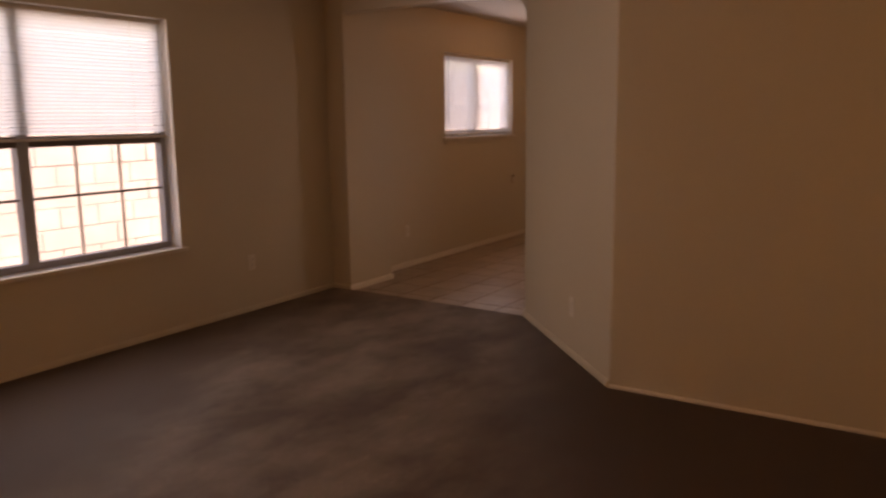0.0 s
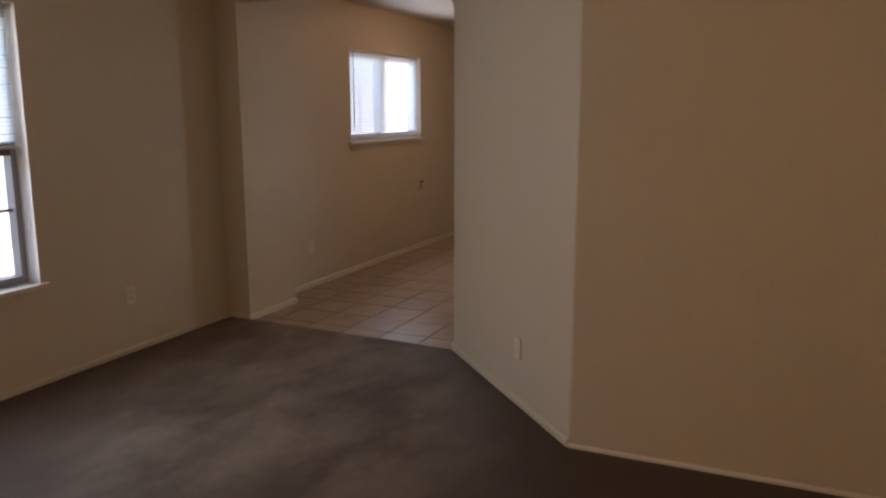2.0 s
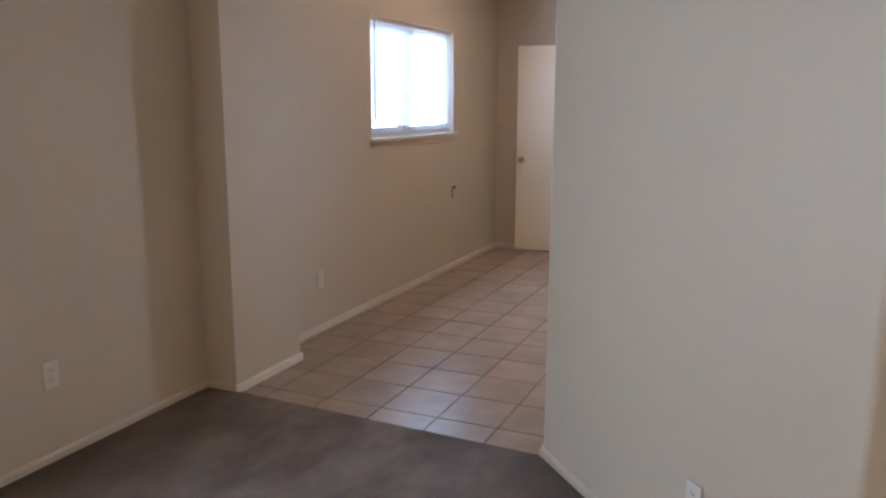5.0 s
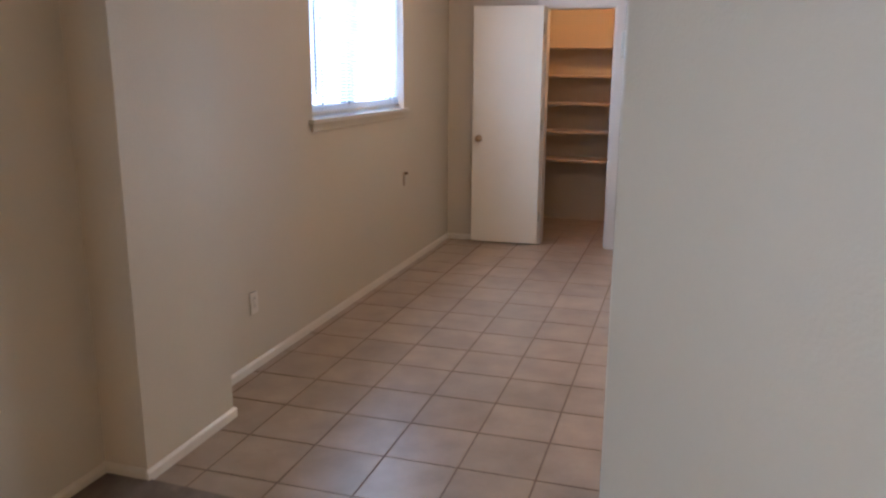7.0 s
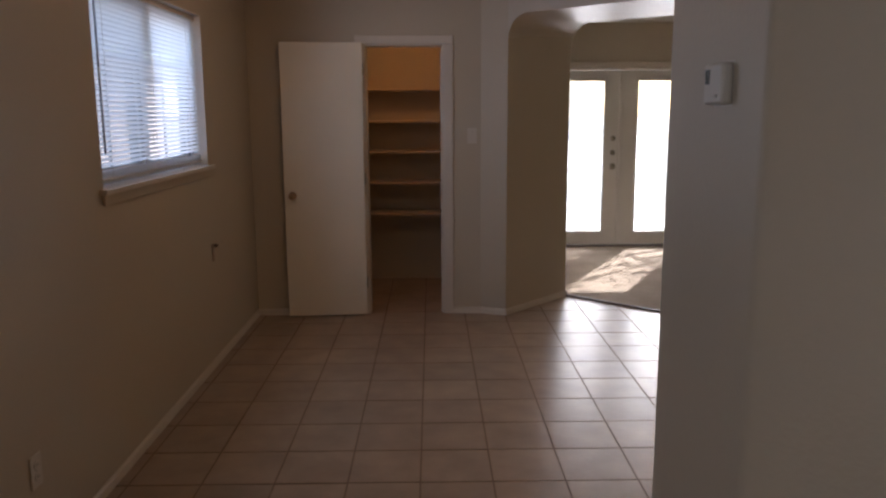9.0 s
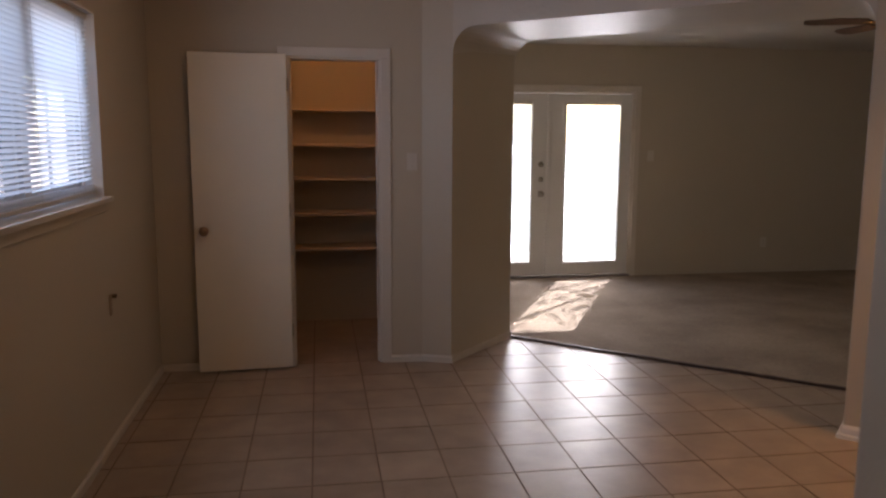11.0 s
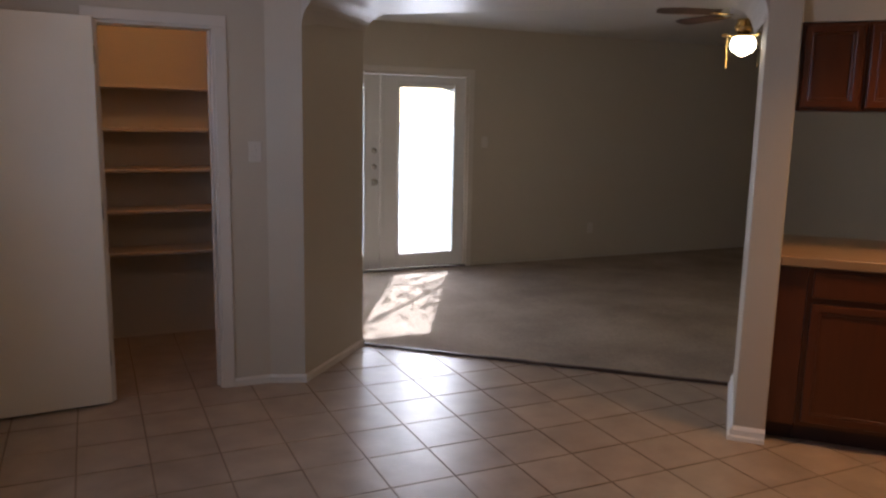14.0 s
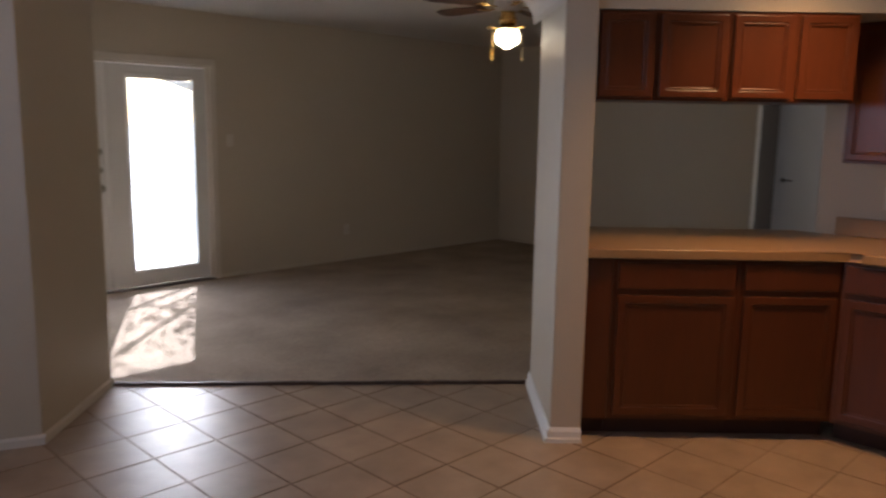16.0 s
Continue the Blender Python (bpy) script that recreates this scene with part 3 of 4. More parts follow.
casing("trim_pantry", [("jamb_casing", (PX0 - 0.062, YP - 0.014, 0, PX0 + 0.003, YP + 0.002, PZ - 0.003)), ("jamb_casing", (PX1 - 0.003, YP - 0.014, 0, PX1 + 0.062, YP + 0.002, PZ - 0.003)),
                       ("head_casing", (PX0 - 0.062, YP - 0.015, PZ - 0.003, PX1 + 0.062, YP + 0.002, PZ + 0.058)),
                       ("jamb", (PX0 + 0.0, YP + 0.003, 0, PX0 + 0.018, YP + T + 0.01, PZ)), ("jamb", (PX1 - 0.018, YP + 0.003, 0, PX1 - 0.0, YP + T + 0.01, PZ)), ("head_jamb", (PX0 + 0.018, YP + 0.003, PZ - 0.018, PX1 - 0.018, YP + T + 0.01, PZ)),
                       ("stop", (PX1 - 0.03, YP + 0.045, 0, PX1 - 0.018, YP + 0.075, PZ - 0.018))], "cream painted casing round the pantry doorway")
strike = thing("strike_plate", "small dull brass strike plate in the jamb", "strike plate", (PX1 - 0.0195, YP + 0.028, 0.93))
bm = bmesh.new(); box(bm, -0.001, -0.014, -0.03, 0.0012, 0.014, 0.03); soften(bm, 0.0005, 1)
part("plate", bm, NICKEL, strike)


ang = 4.3
pdoor = tagged(new("door_pantry"), "cream painted flush door standing wide open against the wall", "door", kind="structure")
pdoor.matrix_world = pose(0.842, 3.611, 0.012, 0, 0, 180 + ang)
bm = bmesh.new(); box(bm, 0, 0.0, 0, 0.595, 0.035, 2.03); soften(bm, 0.002, 1)
part("leaf", bm, CREAM_DOOR, pdoor)
bm = bmesh.new()
lathe(bm, [(0.028, 0), (0.030, 0.004), (0.026, 0.009), (0.012, 0.012), (0.011, 0.030), (0.022, 0.036), (0.027, 0.047), (0.026, 0.056), (0.016, 0.064), (0.004, 0.066)], 20, Matrix.Translation((0.535, 0.035, 0.92)) @ pose(0, 0, 0, -90, 0, 0))
part("knob", bm, AGED_BRASS, pdoor, "round aged brass knob", True)
for z in (0.2, 1.0, 1.8):
    bm = bmesh.new(); lathe(bm, [(0.006, 0), (0.006, 0.085)], 10, Matrix.Translation((-0.004, 0.004, z)))
    part("hinge", bm, NICKEL, pdoor)

for z in (1.745, 1.47, 1.205, 0.93, 0.65):
    s = thing("pantry_shelf", "painted wooden shelf board across the pantry", "shelf", (0, 0, z), group="pantry shelves")
    bm = bmesh.new(); box(bm, 0.0, 4.65, -0.02, 2.05, 4.95, 0.0); soften(bm, 0.002, 1)
    part("board", bm, SHELF, s)
    for x in (0.02, 2.03):
        bm = bmesh.new(); box(bm, x - 0.018, 4.68, -0.06, x + 0.018, 4.948, -0.021)
        part("cleat", bm, SHELF, s)

# ---- patio doors ----
casing("trim_patio", [("jamb_casing", (DX0 - 0.06, YF - 0.016, 0.014, DX0, YF + 0.002, DZ)), ("jamb_casing", (DX1, YF - 0.016, 0.014, DX1 + 0.062, YF + 0.002, DZ)), ("head_casing", (DX0 - 0.06, YF - 0.017, DZ, DX1 + 0.062, YF + 0.002, DZ + 0.062)),
                      ("jamb", (DX0, YF + 0.003, 0.0, DX0 + 0.02, YF + T, DZ)), ("jamb", (DX1 - 0.02, YF + 0.003, 0.0, DX1, YF + T, DZ)), ("head_jamb", (DX0 + 0.02, YF + 0.003, DZ - 0.02, DX1 - 0.02, YF + T, DZ))], "cream painted casing round the patio doors")
bm = bmesh.new(); box(bm, DX0, YF - 0.03, 0.0, DX1, YF + T + 0.02, 0.03); soften(bm, 0.006, 2)
structure("door_sill", bm, BRONZE, "dark metal threshold under the patio doors", "threshold")


def patio_leaf(name, x0, x1, g0, g1, label, slat_tilt):
    d = tagged(new(name), label, "door", kind="structure")
    y0, y1, zb, zt = YF + 0.03, YF + 0.074, 0.035, DZ - 0.024
    gb, gt = 0.17, 1.902
    for nm, b in (("stile", (x0, y0, zb, g0, y1, zt)), ("stile", (g1, y0, zb, x1, y1, zt)), ("bottom_rail", (g0, y0, zb, g1, y1, gb)), ("top_rail", (g0, y0, gt, g1, y1, zt))):
        bm = bmesh.new(); box(bm, *b)
        part(nm, bm, WHITE, d)
    for nm, b in (("glass_bead", (g0 - 0.022, y0 - 0.012, gb - 0.022, g0 + 0.008, y0 - 0.001, gt + 0.022)), ("glass_bead", (g1 - 0.008, y0 - 0.012, gb - 0.022, g1 + 0.022, y0 - 0.001, gt + 0.022)),
                  ("glass_bead", (g0 + 0.008, y0 - 0.012, gb - 0.022, g1 - 0.008, y0 - 0.001, gb + 0.008)), ("glass_bead", (g0 + 0.008, y0 - 0.012, gt - 0.008, g1 - 0.008, y0 - 0.001, gt + 0.022))):
        bm = bmesh.new(); box(bm, *b); soften(bm, 0.004, 2)
        part(nm, bm, WHITE, d)
    bm = bmesh.new(); box(bm, g0, y1 - 0.008, gb, g1, y1 - 0.004, gt)
    p = part("pane", bm, GLASS, d)
    p.visible_shadow = False
    blind("door_blind", (g0 + 0.004, y0 + 0.019, gt - 0.002), g1 - g0 - 0.008, gt, gb + 0.002, slat_tilt, 0.0185, "white slatted blind inside the patio door glass", wand=False, rz=0, slat=0.02)
    return d


patio_leaf("door_patio_fixed", 3.50, DX1 - 0.022, 3.658, 4.276, "white patio door with a full glass panel", 32)
left_leaf = patio_leaf("door_patio_active", DX0 + 0.022, 3.452, 2.70, 3.29, "white patio door with a full glass panel and locks", 62)
bm = bmesh.new(); box(bm, 3.455, YF + 0.018, 0.035, 3.497, YF + 0.08, DZ - 0.024); soften(bm, 0.005, 2)
part("astragal", bm, WHITE, left_leaf, "raised vertical strip between the doors")
for z, r in ((1.24, 0.03), (1.08, 0.028), (0.925, 0.0)):
    bm = bmesh.new()
    if r:
        lathe(bm, [(r, 0), (r, 0.008), (r * 0.8, 0.016), (r * 0.45, 0.018), (r * 0.4, 0.028), (0.002, 0.03)], 18, Matrix.Translation((3.392, YF + 0.03, z)) @ pose(0, 0, 0, 90, 0, 0))
        part("deadbolt", bm, NICKEL, left_leaf, "round dark metal deadbolt", True)
    else:
        box(bm, 3.365, YF + 0.02, z - 0.034, 3.42, YF + 0.03, z + 0.034)
        soften(bm, 0.003, 2)
        plate = part("lever_plate", bm, NICKEL, left_leaf, "square dull metal lever plate")
        bm = bmesh.new()
        lathe(bm, [(0.012, 0), (0.012, 0.03), (0.022, 0.036), (0.026, 0.05), (0.02, 0.062), (0.003, 0.064)], 16, Matrix.Translation((3.392, YF + 0.02, z)) @ pose(0, 0, 0, 90, 0, 0))
        part("knob", bm, NICKEL, left_leaf, "small dull metal knob", True)

# ---- wall plates ----


def plate(name, at, rz, kind_of, label):
    """A cover plate on a wall; local y points out of the wall."""
    p = thing(name, label, "switch" if kind_of == "switch" else "outlet", at, rz)
    bm = bmesh.new(); box(bm, -0.036, 0.0005, -0.058, 0.036, 0.006, 0.058); soften(bm, 0.0025, 2)
    part("cover_plate", bm, PLASTIC, p)
    if kind_of == "switch":
        bm = bmesh.new(); box(bm, -0.005, 0.005, -0.012, 0.005, 0.016, 0.010, pose(0, 0, 0, 12, 0, 0)); soften(bm, 0.001, 1)
        part("toggle", bm, PLASTIC, p)
    else:
        for z in (-0.02, 0.02):
            bm = bmesh.new(); lathe(bm, [(0.0165, 0), (0.0165, 0.0075), (0.015, 0.0085)], 18, Matrix.Translation((0, 0, z)) @ pose(0, 0, 0, -90, 0, 0))
            r = part("receptacle", bm, PLASTIC, p)
            for x in (-0.006, 0.006):
                bm = bmesh.new(); box(bm, x - 0.0012, 0.0086, z - 0.003, x + 0.0012, 0.0092, z + 0.006)
                part("slot", bm, DARK, r)
    for z in ((0.03, -0.03) if kind_of == "switch" else (0.0,)):
        bm = bmesh.new(); lathe(bm, [(0.003, 0), (0.0025, 0.0075)], 8, Matrix.Translation((0, 0, z)) @ pose(0, 0, 0, -90, 0, 0))
        part("screw", bm, NICKEL, p)
    return p


plate("wall_outlet", (0.0, 0.262, 0.352), -90, "outlet", "ivory double outlet low on the beige wall")
plate("wall_outlet", (0.02, -1.80, 0.38), -90, "outlet", "ivory double outlet near the brown carpet")
plate("wall_outlet", (2.547, -1.666, 0.317), 132.8, "outlet", "ivory double outlet on the angled wall")
plate("light_switch", (1.65, YP, 1.365), 180, "switch", "ivory light switch beside the pantry doorway")
plate("light_switch", (4.62, YF, 1.335), 180, "switch", "ivory light switch beside the patio doors")
plate("wall_outlet", (6.02, YF, 0.36), 180, "outlet", "ivory double outlet above the taupe carpet")

jack = thing("phone_jack", "small brown wall jack with a hanging stub", "wall jack", (0.0, 2.475, 0.705), -90)
bm = bmesh.new(); box(bm, -0.016, 0.0005, -0.06, 0.016, 0.010, 0.045); soften(bm, 0.003, 2)
part("cover", bm, mat("faded_tan_plastic", (0.35, 0.27, 0.2), 0.5), jack)
bm = bmesh.new(); box(bm, -0.014, 0.014, 0.028, 0.014, 0.034, 0.046); soften(bm, 0.003, 2)
part("hook", bm, mat("dark_brown_plastic", (0.10, 0.06, 0.04), 0.5), jack)

thermo = thing("thermostat", "white box thermostat on the beige wall", "thermostat", (1.8835, -0.765, 1.583), 90)
bm = bmesh.new(); box(bm, -0.05, 0.0005, -0.042, 0.05, 0.006, 0.042); soften(bm, 0.002, 1)
part("backplate", bm, PLASTIC, thermo)
bm = bmesh.new(); box(bm, -0.045, 0.006, -0.037, 0.045, 0.028, 0.037); soften(bm, 0.006, 3)
part("body", bm, PLASTIC, thermo)
bm = bmesh.new(); box(bm, 0.014, 0.0275, 0.0, 0.034, 0.0292, 0.026)
part("display", bm, mat("grey_display", (0.10, 0.11, 0.10), 0.25), thermo, "dark grey display window")
bm = bmesh.new(); box(bm, -0.026, 0.027, -0.026, 0.0, 0.031, -0.019); soften(bm, 0.001, 1)
part("lever", bm, PLASTIC, thermo)

# ---- lamps ----


def dome_lamp(name, at, label):
    d = thing(name, label, "ceiling light", at)
    bm = bmesh.new(); lathe(bm, [(0.15, -0.03), (0.155, -0.02), (0.15, -0.001)], 32)
    part("base", bm, WHITE, d, "white metal base ring", True)
    bm = bmesh.new(); lathe(bm, [(0.006, -0.105), (0.05, -0.10), (0.10, -0.082), (0.13, -0.058), (0.14, -0.031)], 32)
    s = part("shade", bm, DOME, d, "lit white glass dome", True)
    s.visible_shadow = False
    bm = bmesh.new(); lathe(bm, [(0.004, -0.122), (0.011, -0.114), (0.008, -0.105)], 12)
    part("finial", bm, BRASS, d, "small brass finial", True)
    return d


dome_lamp("ceiling_light", (1.0, 1.79, H), "lit round flush glass ceiling light")
# Unseen fixture added to go with the living room fill.
dome_lamp("ceiling_light", (4.0, -6.6, H), "unseen round glass ceiling light added over the living room fill")
dome_lamp("ceiling_light", (4.1, 0.90, H), "lit round flush glass kitchen ceiling light")
pb = thing("pantry_light", "bare lit bulb in a white holder on a short stem", "ceiling light", (1.15, 3.88, H))
bm = bmesh.new(); lathe(bm, [(0.02, -0.235), (0.022, -0.17), (0.008, -0.16), (0.008, -0.03), (0.05, -0.02), (0.055, -0.001)], 20)
part("holder", bm, WHITE, pb, "", True)
bm = bmesh.new(); lathe(bm, [(0.003, -0.335), (0.02, -0.327), (0.03, -0.305), (0.026, -0.275), (0.014, -0.25), (0.013, -0.235)], 20)
b_ = part("bulb", bm, glow("lit_warm_bulb", (1.0, 0.7, 0.35), 4), pb, "", True)
b_.visible_shadow = False

fan = thing("ceiling_fan", "brass ceiling fan with dark blades and lit globe", "ceiling fan", (5.05, 3.45, H))
bm = bmesh.new(); lathe(bm, [(0.125, -0.015), (0.13, -0.008), (0.12, -0.001)], 32)
part("canopy", bm, BRASS, fan, "", True)
bm = bmesh.new(); lathe(bm, [(0.05, -0.20), (0.075, -0.195), (0.10, -0.175), (0.105, -0.10), (0.11, -0.03), (0.10, -0.016)], 32)
part("motor_housing", bm, PLASTIC, fan, "cream motor housing", True)
bm = bmesh.new(); lathe(bm, [(0.035, -0.30), (0.06, -0.29), (0.065, -0.25), (0.05, -0.22), (0.055, -0.201)], 28)
part("switch_housing", bm, BRASS, fan, "polished brass switch housing", True)
for i in range(5):
    m = pose(0, 0, -0.165, 0, 0, i * 72 + 20)
    bm = bmesh.new(); box(bm, 0.09, -0.016, -0.012, 0.22, 0.016, -0.006, m); box(bm, 0.19, -0.04, -0.006, 0.26, 0.04, -0.001, m); soften(bm, 0.002, 1)
    arm = part("blade_arm", bm, BRASS, fan, "brass blade arm")
    bm = bmesh.new()
    mm = m @ pose(0, 0, 0, 11, 0, 0)
    pts = [(0.20, -0.055), (0.58, -0.068), (0.64, -0.05), (0.655, 0), (0.64, 0.05), (0.58, 0.068), (0.20, 0.055)]
    lo = [bm.verts.new(mm @ Vector((x, y, 0))) for x, y in pts]
    hi = [bm.verts.new(mm @ Vector((x, y, 0.006))) for x, y in pts]
    bm.faces.new(lo[::-1]); bm.faces.new(hi)
    for k in range(len(pts)):
        q = (k + 1) % len(pts)
        bm.faces.new((lo[k], lo[q], hi[q], hi[k]))
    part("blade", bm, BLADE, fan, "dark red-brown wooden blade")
for a in (30, 150, 270):
    bm = bmesh.new(); box(bm, 0.03, -0.006, -0.318, 0.13, 0.006, -0.308, pose(0, 0, 0, 0, 0, a)); box(bm, 0.12, -0.018, -0.322, 0.15, 0.018, -0.304, pose(0, 0, 0, 0, 0, a)); soften(bm, 0.003, 1)
    part("shade_clip", bm, BRASS, fan, "bright brass shade holder arm")
bm = bmesh.new(); lathe(bm, [(0.085, -0.325), (0.09, -0.315), (0.05, -0.302)], 28)
part("fitter", bm, BRASS, fan, "", True)
bm = bmesh.new(); lathe(bm, [(0.006, -0.455), (0.026, -0.449), (0.04, -0.436), (0.072, -0.42), (0.084, -0.397), (0.084, -0.362), (0.074, -0.335), (0.07, -0.326)], 32)
gl = part("globe", bm, OPAL, fan, "lit schoolhouse opal glass globe", True)
gl.visible_shadow = False
for x, y in ((0.075, -0.075), (-0.075, 0.075)):
    bm = bmesh.new(); lathe(bm, [(0.0015, -0.52), (0.0015, -0.28)], 6, Matrix.Translation((x, y, 0)))
    c = part("pull_chain", bm, BRASS, fan, "thin brass pull chain")
    bm = bmesh.new(); lathe(bm, [(0.002, -0.536), (0.006, -0.532), (0.005, -0.523), (0.002, -0.519)], 10, Matrix.Translation((x, y, 0)))
    part("pull_knob", bm, BRASS, c, "", True)

# ---- kitchen ----


def frame_front(name, parent, x0, x1, z0, z1, m, rail=0.04, inset=True, label=""):
    """A cabinet front with a stepped frame; local -y faces the room."""
    bm = bmesh.new()
    t = 0.02
    if inset:
        ring(bm, -t, 0, (x0, x1, z0, z1), (x0 + rail, x1 - rail, z0 + rail, z1 - rail), lambda x, y, z: m @ Vector((y, x, z)))
    else:
        box(bm, x0, -t, z0, x1, 0, z1, m)
    soften(bm, 0.005, 2)
    d = part(name, bm, CHERRY, parent, label)
    if inset:
        bm = bmesh.new()
        a, b, c, e = x0 + rail, x1 - rail, z0 + rail, z1 - rail
        box(bm, a, -0.010, c, b, -0.001, e, m)
        part("panel", bm, CHERRY, d)
        for q in ((a, -0.017, c, a + 0.012, -0.009, e), (b - 0.012, -0.017, c, b, -0.009, e), (a + 0.012, -0.017, c, b - 0.012, -0.009, c + 0.012), (a + 0.012, -0.017, e - 0.012, b - 0.012, -0.009, e)):
            bm = bmesh.new(); box(bm, *q, m); soften(bm, 0.005, 2)
            part("moulding", bm, CHERRY, d)
    return d


def base_unit(name, m, w, label, depth=0.58, group="base cabinets", filler=0.0):
    c = thing(name, label, "cabinet", (0, 0, 0), 0, group)
    c.matrix_world = m
    bm = bmesh.new(); box(bm, 0, 0.0, 0.10, w, depth, 0.903)
    part("body", bm, CHERRY, c)
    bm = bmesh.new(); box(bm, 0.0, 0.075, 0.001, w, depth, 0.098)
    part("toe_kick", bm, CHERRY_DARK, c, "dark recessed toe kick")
    I4 = Matrix.Identity(4)
    if w > 0.25:
        frame_front("drawer", c, 0.022, w - 0.022, 0.752, 0.882, I4, 0.03, False)
        frame_front("door", c, 0.022, w - 0.022, 0.125, 0.722, I4)
    return c


def on_diag(a, b, z=0):
    x, y = diag(a, b)
    return pose(x, y, z, 0, 0, -45)


base_unit("base_cabinet_filler", on_diag(0.152, 0.05), 0.128, "plain cherry cabinet panel beside the stub wall")
base_unit("base_cabinet", on_diag(0.282, 0.05), 0.60, "cherry base cabinet with drawer over a door")
base_unit("base_cabinet", on_diag(0.884, 0.05), 0.495, "cherry base cabinet with drawer over a door")
EX = 4.685
for y1_, w_ in ((1.008, 0.62), (0.386, 0.62), (-0.236, 0.62), (-0.858, 0.62)):
    base_unit("base_cabinet", pose(EX, y1_, 0, 0, 0, -90), w_, "cherry base cabinet with drawer over a door")
bm = bmesh.new()
outline = [diag(0.153, 0.02), diag(1.385, 0.02), (4.655, -1.62), (5.318, -1.62), (5.318, 1.50), diag(0.153, 0.87)]
prism(bm, outline, 0.904, 0.946)
bmesh.ops.bevel(bm, geom=[e for e in bm.edges if abs(e.verts[0].co.z - e.verts[1].co.z) < 1e-5], offset=0.012, segments=4, affect="EDGES", profile=0.5)
top = tagged(new("countertop", mesh_of("countertop", bm, LAMINATE)), "tan laminate countertop with a rounded front edge", "countertop")
for a_, b_, rz_, L3 in ((diag(0.153, 0.018), diag(1.385, 0.018), -45, 1.232),):
    bm = bmesh.new(); box(bm, 0, -0.006, 0.900, L3, 0.02, 0.9475, pose(*a_, 0, 0, 0, rz_)); soften(bm, 0.006, 3)
    part("front_edge", bm, LAMINATE, top, "rounded laminate front edge")
bm = bmesh.new(); box(bm, 4.649, -1.62, 0.900, 4.675, 0.925, 0.9475); soften(bm, 0.006, 3)
part("front_edge", bm, LAMINATE, top, "rounded laminate front edge")
bs = thing("backsplash", "low tan laminate backsplash along the wall", "backsplash", (0, 0, 0))
bm = bmesh.new(); box(bm, 5.296, -1.62, 0.9465, 5.318, 1.26, 1.045); soften(bm, 0.004, 2)
part("board", bm, LAMINATE, bs)


def wall_unit(name, m, widths, z0, z1, depth, label):
    c = thing(name, label, "cabinet", (0, 0, 0), 0, "wall cabinets")
    c.matrix_world = m
    w = sum(widths)
    bm = bmesh.new(); box(bm, 0, 0.0, z0, w, depth, z1)
    part("body", bm, CHERRY, c)
    x = 0
    for q in widths:
        frame_front("door", c, x + 0.014, x + q - 0.014, z0 + 0.014, z1 - 0.014, Matrix.Identity(4), 0.034)
        x += q
    return c


wall_unit("hanging_cabinet", on_diag(0.153, 0.06), [0.275], 1.635, 2.035, 0.32, "short cherry cabinet hanging over the counter")
wall_unit("hanging_cabinet", on_diag(0.430, 0.06), [0.33], 1.635, 2.035, 0.32, "short cherry cabinet hanging over the counter")
wall_unit("hanging_cabinet", on_diag(0.762, 0.06), [0.30, 0.285], 1.635, 2.035, 0.32, "short two-door cherry cabinet hanging over the counter")
for y1_ in (1.16, 0.55, -0.06):
    wall_unit("wall_cabinet", pose(5.0, y1_, 0, 0, 0, -90), [0.304, 0.304], 1.35, 2.035, 0.318, "tall cherry wall cabinet over the counter")
plate("wall_outlet", (5.32, 1.0, 1.16), 90, "outlet", "ivory double outlet over the backsplash")

hall_door = tagged(new("door_hall"), "white flush hall door with a dark lever", "door", kind="structure")
bm = bmesh.new(); box(bm, 9.30, 2.35, 0.02, 9.335, 3.175, 2.04); soften(bm, 0.002, 1)
part("leaf", bm, WHITE, hall_door)
bm = bmesh.new(); lathe(bm, [(0.026, 0), (0.026, 0.008), (0.01, 0.012), (0.01, 0.045)], 14, Matrix.Translation((9.30, 3.11, 0.98)) @ pose(0, 0, 0, 0, -90, 0))
box(bm, 9.252, 3.0, 0.972, 9.264, 3.12, 0.99)
part("lever", bm, BRONZE, hall_door, "dark metal lever handle")
bm = bmesh.new(); box(bm, 9.301, 3.177, 0.0, 9.343, 3.1995, 2.045)
part("jamb", bm, WHITE, hall_door)

# ---- baseboards ----


def base(name, a, b, label="cream painted baseboard", h=0.047, t=0.012, mt=None, ea=0.0, eb=0.0):
    """A baseboard from a to b, standing out to the right of that way."""
    ax, ay = a
    L = math.hypot(b[0] - ax, b[1] - ay)
    m = pose(ax, ay, 0, 0, 0, math.degrees(math.atan2(b[1] - ay, b[0] - ax)))
    bm = bmesh.new()
    prof = [(0.0, 0.0), (-t, 0.0), (-t, h * 0.75), (-t * 0.6, h * 0.9), (-t * 0.35, h), (0.0, h)]
    l0 = [bm.verts.new(m @ Vector((-ea, y, z))) for y, z in prof]
    l1 = [bm.verts.new(m @ Vector((L + eb, y, z))) for y, z in prof]
    bm.faces.new(l0); bm.faces.new(l1[::-1])
    for i in range(len(prof)):
        j = (i + 1) % len(prof)
        bm.faces.new((l0[i], l1[i], l1[j], l0[j]))
    return structure(name, bm, mt or TRIM, label, "baseboard")


base("baseboard", (0.02, -7.4), (0.02, -0.87), h=0.05, mt=PAINT)
base("baseboard", (0.02, -0.87), (0.21, -0.87), h=0.05, mt=PAINT)
base("baseboard", (0.21, -0.87), (0.21, -0.29), ea=0.012, eb=0.012)
base("baseboard", (0.21, -0.29), (0.0, -0.29))
base("baseboard", (0.0, -0.29), (0.0, YP))
base("baseboard", (0.0, YP), (PX0 - 0.063, YP))
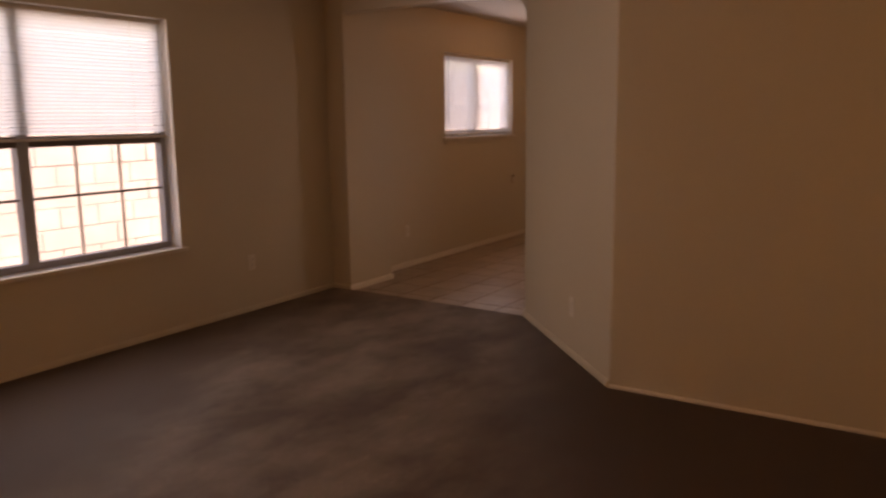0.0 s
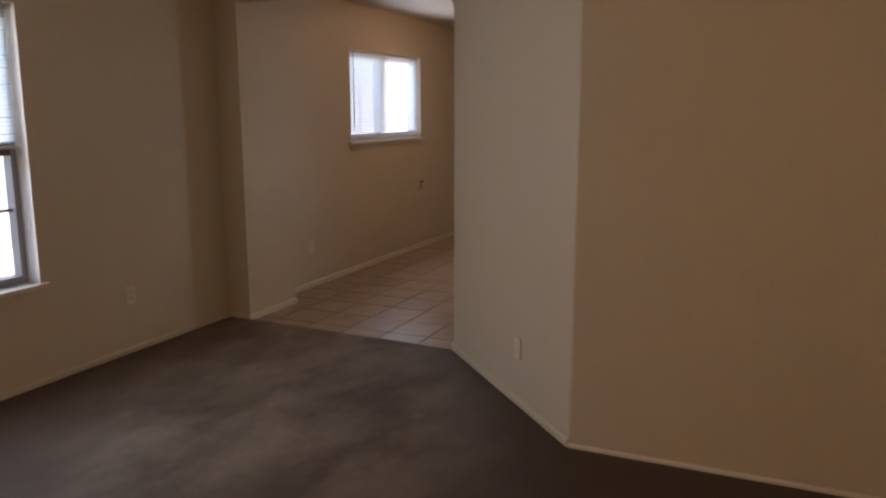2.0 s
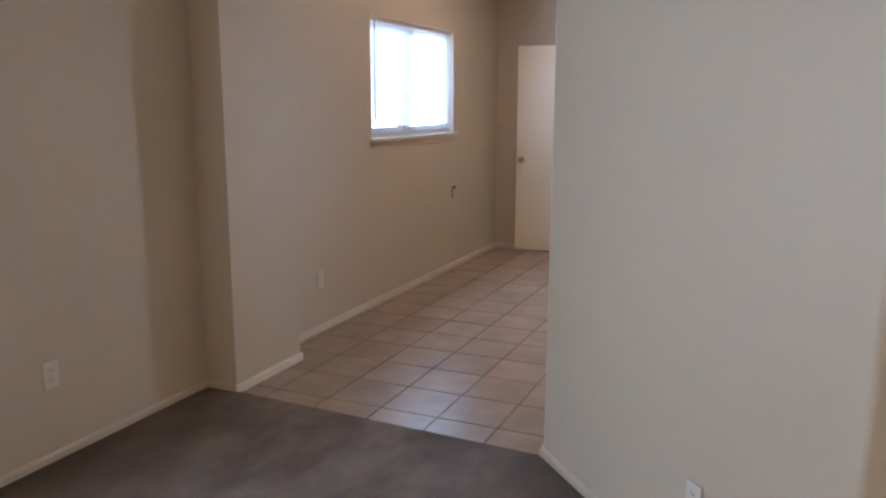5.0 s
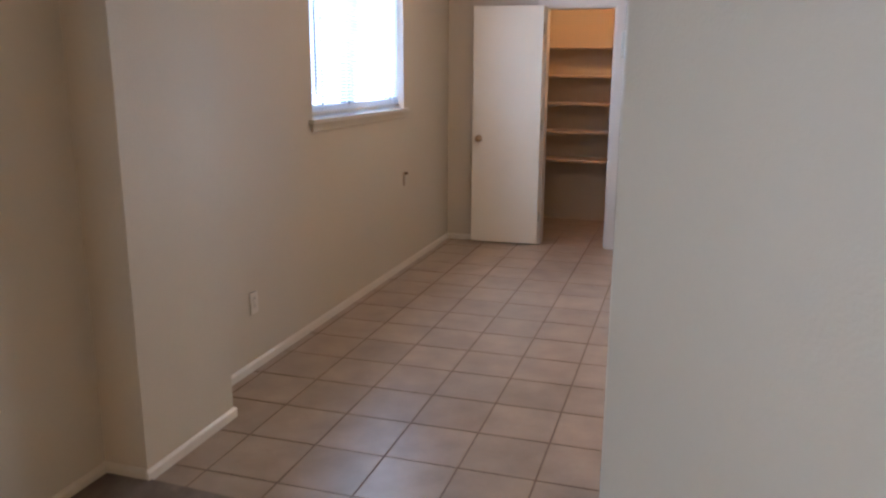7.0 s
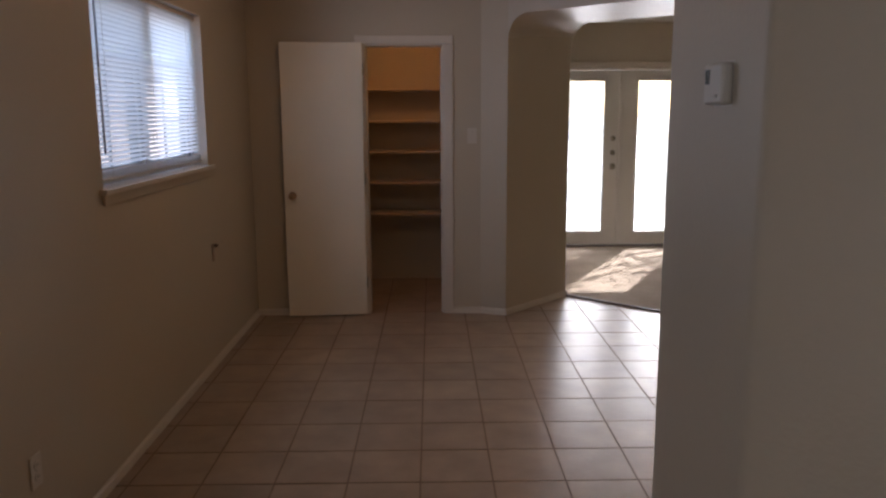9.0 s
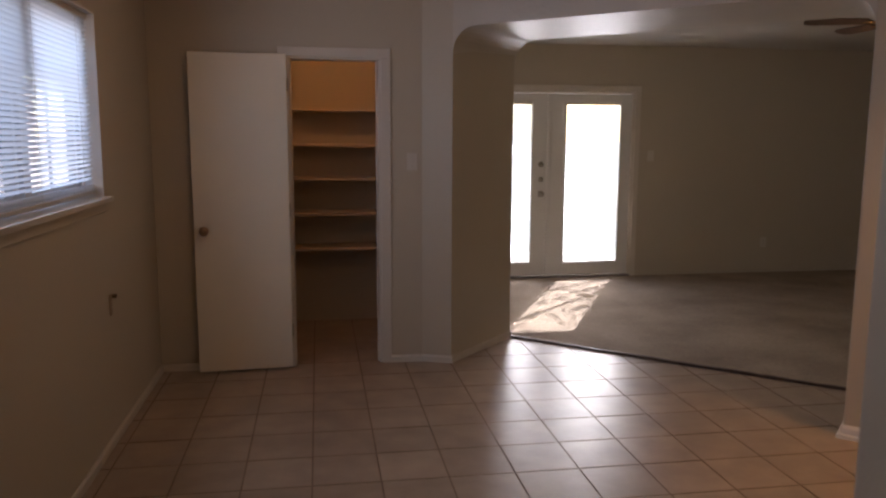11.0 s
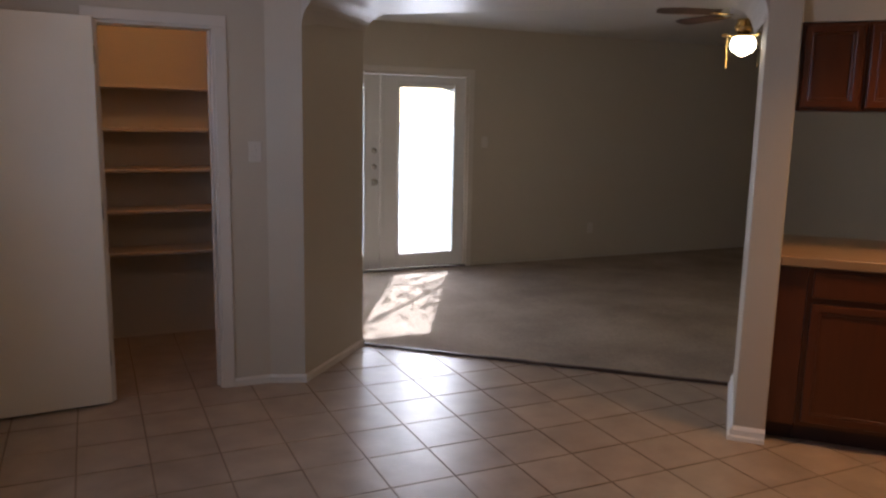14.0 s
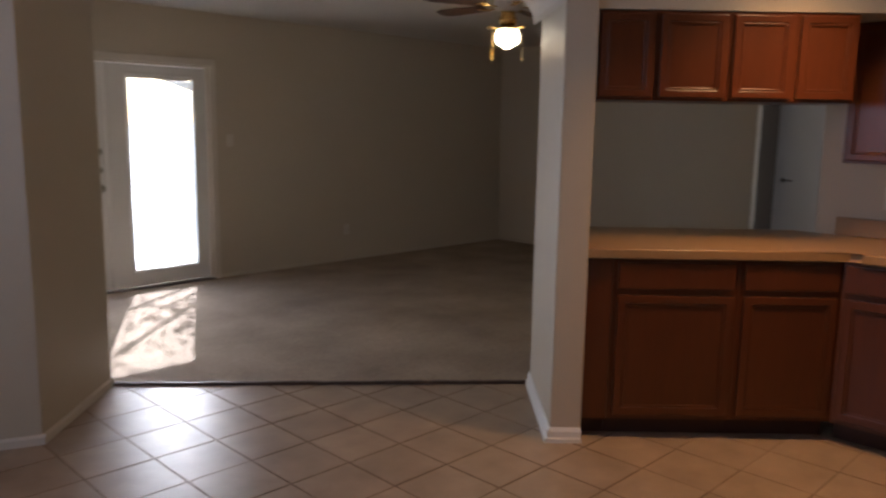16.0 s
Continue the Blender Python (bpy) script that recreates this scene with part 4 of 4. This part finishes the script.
base("baseboard", (PX1 + 0.063, YP), (1.715, YP), eb=-0.003)
base("baseboard", (1.715, YP), H_, ea=-0.004, eb=0.011)
base("baseboard", H_, I_, eb=0.01)
base("baseboard", N_, E_, eb=0.01, h=0.06)
base("baseboard", E_, F_, h=0.05, mt=PAINT)
base("baseboard", F_, (4.46, F_[1]), h=0.03)
base("baseboard", (4.46, F_[1]), (4.46, -3.3), h=0.06)
base("baseboard", (2.40, 4.2), (2.40, YF))
base("baseboard", (DX1 + 0.063, YF), (XR, YF), mt=PAINT)
base("baseboard", (XR, YF), (XR, 3.14), mt=PAINT)
base("baseboard", diag(0, 0.86), diag(0, 0), "white stepped baseboard round the stub wall", h=0.07, t=0.014, eb=0.014, mt=WHITE)
base("baseboard", diag(0, 0), diag(0.15, 0), "white stepped baseboard round the stub wall", h=0.07, t=0.014, ea=0.0, eb=0.0, mt=WHITE)
base("baseboard", diag(0, 0.86), diag(0, 0), "white shoe moulding round the stub wall", h=0.025, t=0.026, eb=0.026, mt=WHITE)
base("baseboard", diag(0, 0), diag(0.15, 0), "white shoe moulding round the stub wall", h=0.025, t=0.026, mt=WHITE)
# dark edge strip where the carpet meets the tiles
bm = bmesh.new()
ux, uy = (jx - I_[0]), (jy - I_[1])
L_ = math.hypot(ux, uy); ux, uy = ux / L_, uy / L_
wave = random.Random(3)
NE = 36
rim = [(k / NE * L_, 0.012 + wave.uniform(-0.004, 0.005), 0.0165 + wave.uniform(-0.002, 0.003)) for k in range(NE + 1)]
rows = []
for d, out, top_z in rim:
    px, py = I_[0] + ux * d, I_[1] + uy * d
    rows.append([bm.verts.new((px + uy * o, py - ux * o, z)) for o, z in ((out, 0.0005), (out * 0.9, top_z * 0.7), (out * 0.4, top_z), (-0.012, top_z), (-0.012, 0.0005))])
for a_, b_ in zip(rows, rows[1:]):
    for k in range(5):
        q = (k + 1) % 5
        bm.faces.new((a_[k], b_[k], b_[q], a_[q]))
bm.faces.new(rows[0]); bm.faces.new(rows[-1][::-1])
structure("trim_carpet_edge", bm, BLADE, "dark edge strip between carpet and tiles", "edge strip")

# ---- floor tiles ----
TPX, TPY = 0.307, 0.315
bm = bmesh.new()
hx, hy = TPX / 2 - 0.003, TPY / 2 - 0.003
lo = [bm.verts.new((x, y, -0.006)) for x, y in ((-hx, -hy), (hx, -hy), (hx, hy), (-hx, hy))]
mid = [bm.verts.new((v.co.x, v.co.y, -0.0008)) for v in lo]
hi = [bm.verts.new((v.co.x * 0.994, v.co.y * 0.994, 0.0)) for v in lo]
bm.faces.new(hi)
for i in range(4):
    j = (i + 1) % 4
    bm.faces.new((lo[i], lo[j], mid[j], mid[i])); bm.faces.new((mid[i], mid[j], hi[j], hi[i]))
tile_mesh = mesh_of("tile", bm, TILE)
tile_mesh.materials.append(mat("unglazed_tile_edge", (0.24, 0.175, 0.13), 0.95, var=0.2, spec=0.05))
for k, poly in enumerate(tile_mesh.polygons):
    poly.material_index = 0 if k == 0 else 1
rest = bmesh.new()
for i in range(-4, 15):
    for j in range(-5, 16):
        x, y = 0.981 + TPX * (i + 0.5), 0.214 + TPY * (j + 0.5)
        if x > 5.4 or y < -1.05 or y > 5.0 or (y < -0.95 and x > 2.1):
            continue
        if (x - I_[0]) * uy - (y - I_[1]) * ux < -0.3 and x > 2.4:
            continue
        m = pose(x, y, random.uniform(-0.0006, 0.0004), random.uniform(-0.12, 0.12), random.uniform(-0.12, 0.12), 0)
        if x < 4.05 and y < 3.9:
            t = new("tile", tile_mesh); t.parent = floor
            t.matrix_basis = m
        else:
            vs = [rest.verts.new(m @ Vector((sx_ * hx, sy_ * hy, 0))) for sx_, sy_ in ((-1, -1), (1, -1), (1, 1), (-1, 1))]
            rest.faces.new(vs)
            vb = [rest.verts.new(m @ Vector((sx_ * hx, sy_ * hy, -0.006))) for sx_, sy_ in ((-1, -1), (1, -1), (1, 1), (-1, 1))]
            for k in range(4):
                rest.faces.new((vb[k], vb[(k + 1) % 4], vs[(k + 1) % 4], vs[k]))
tagged(part("tile_field", rest, TILE, floor, "further beige tiles"), kind="stuff")
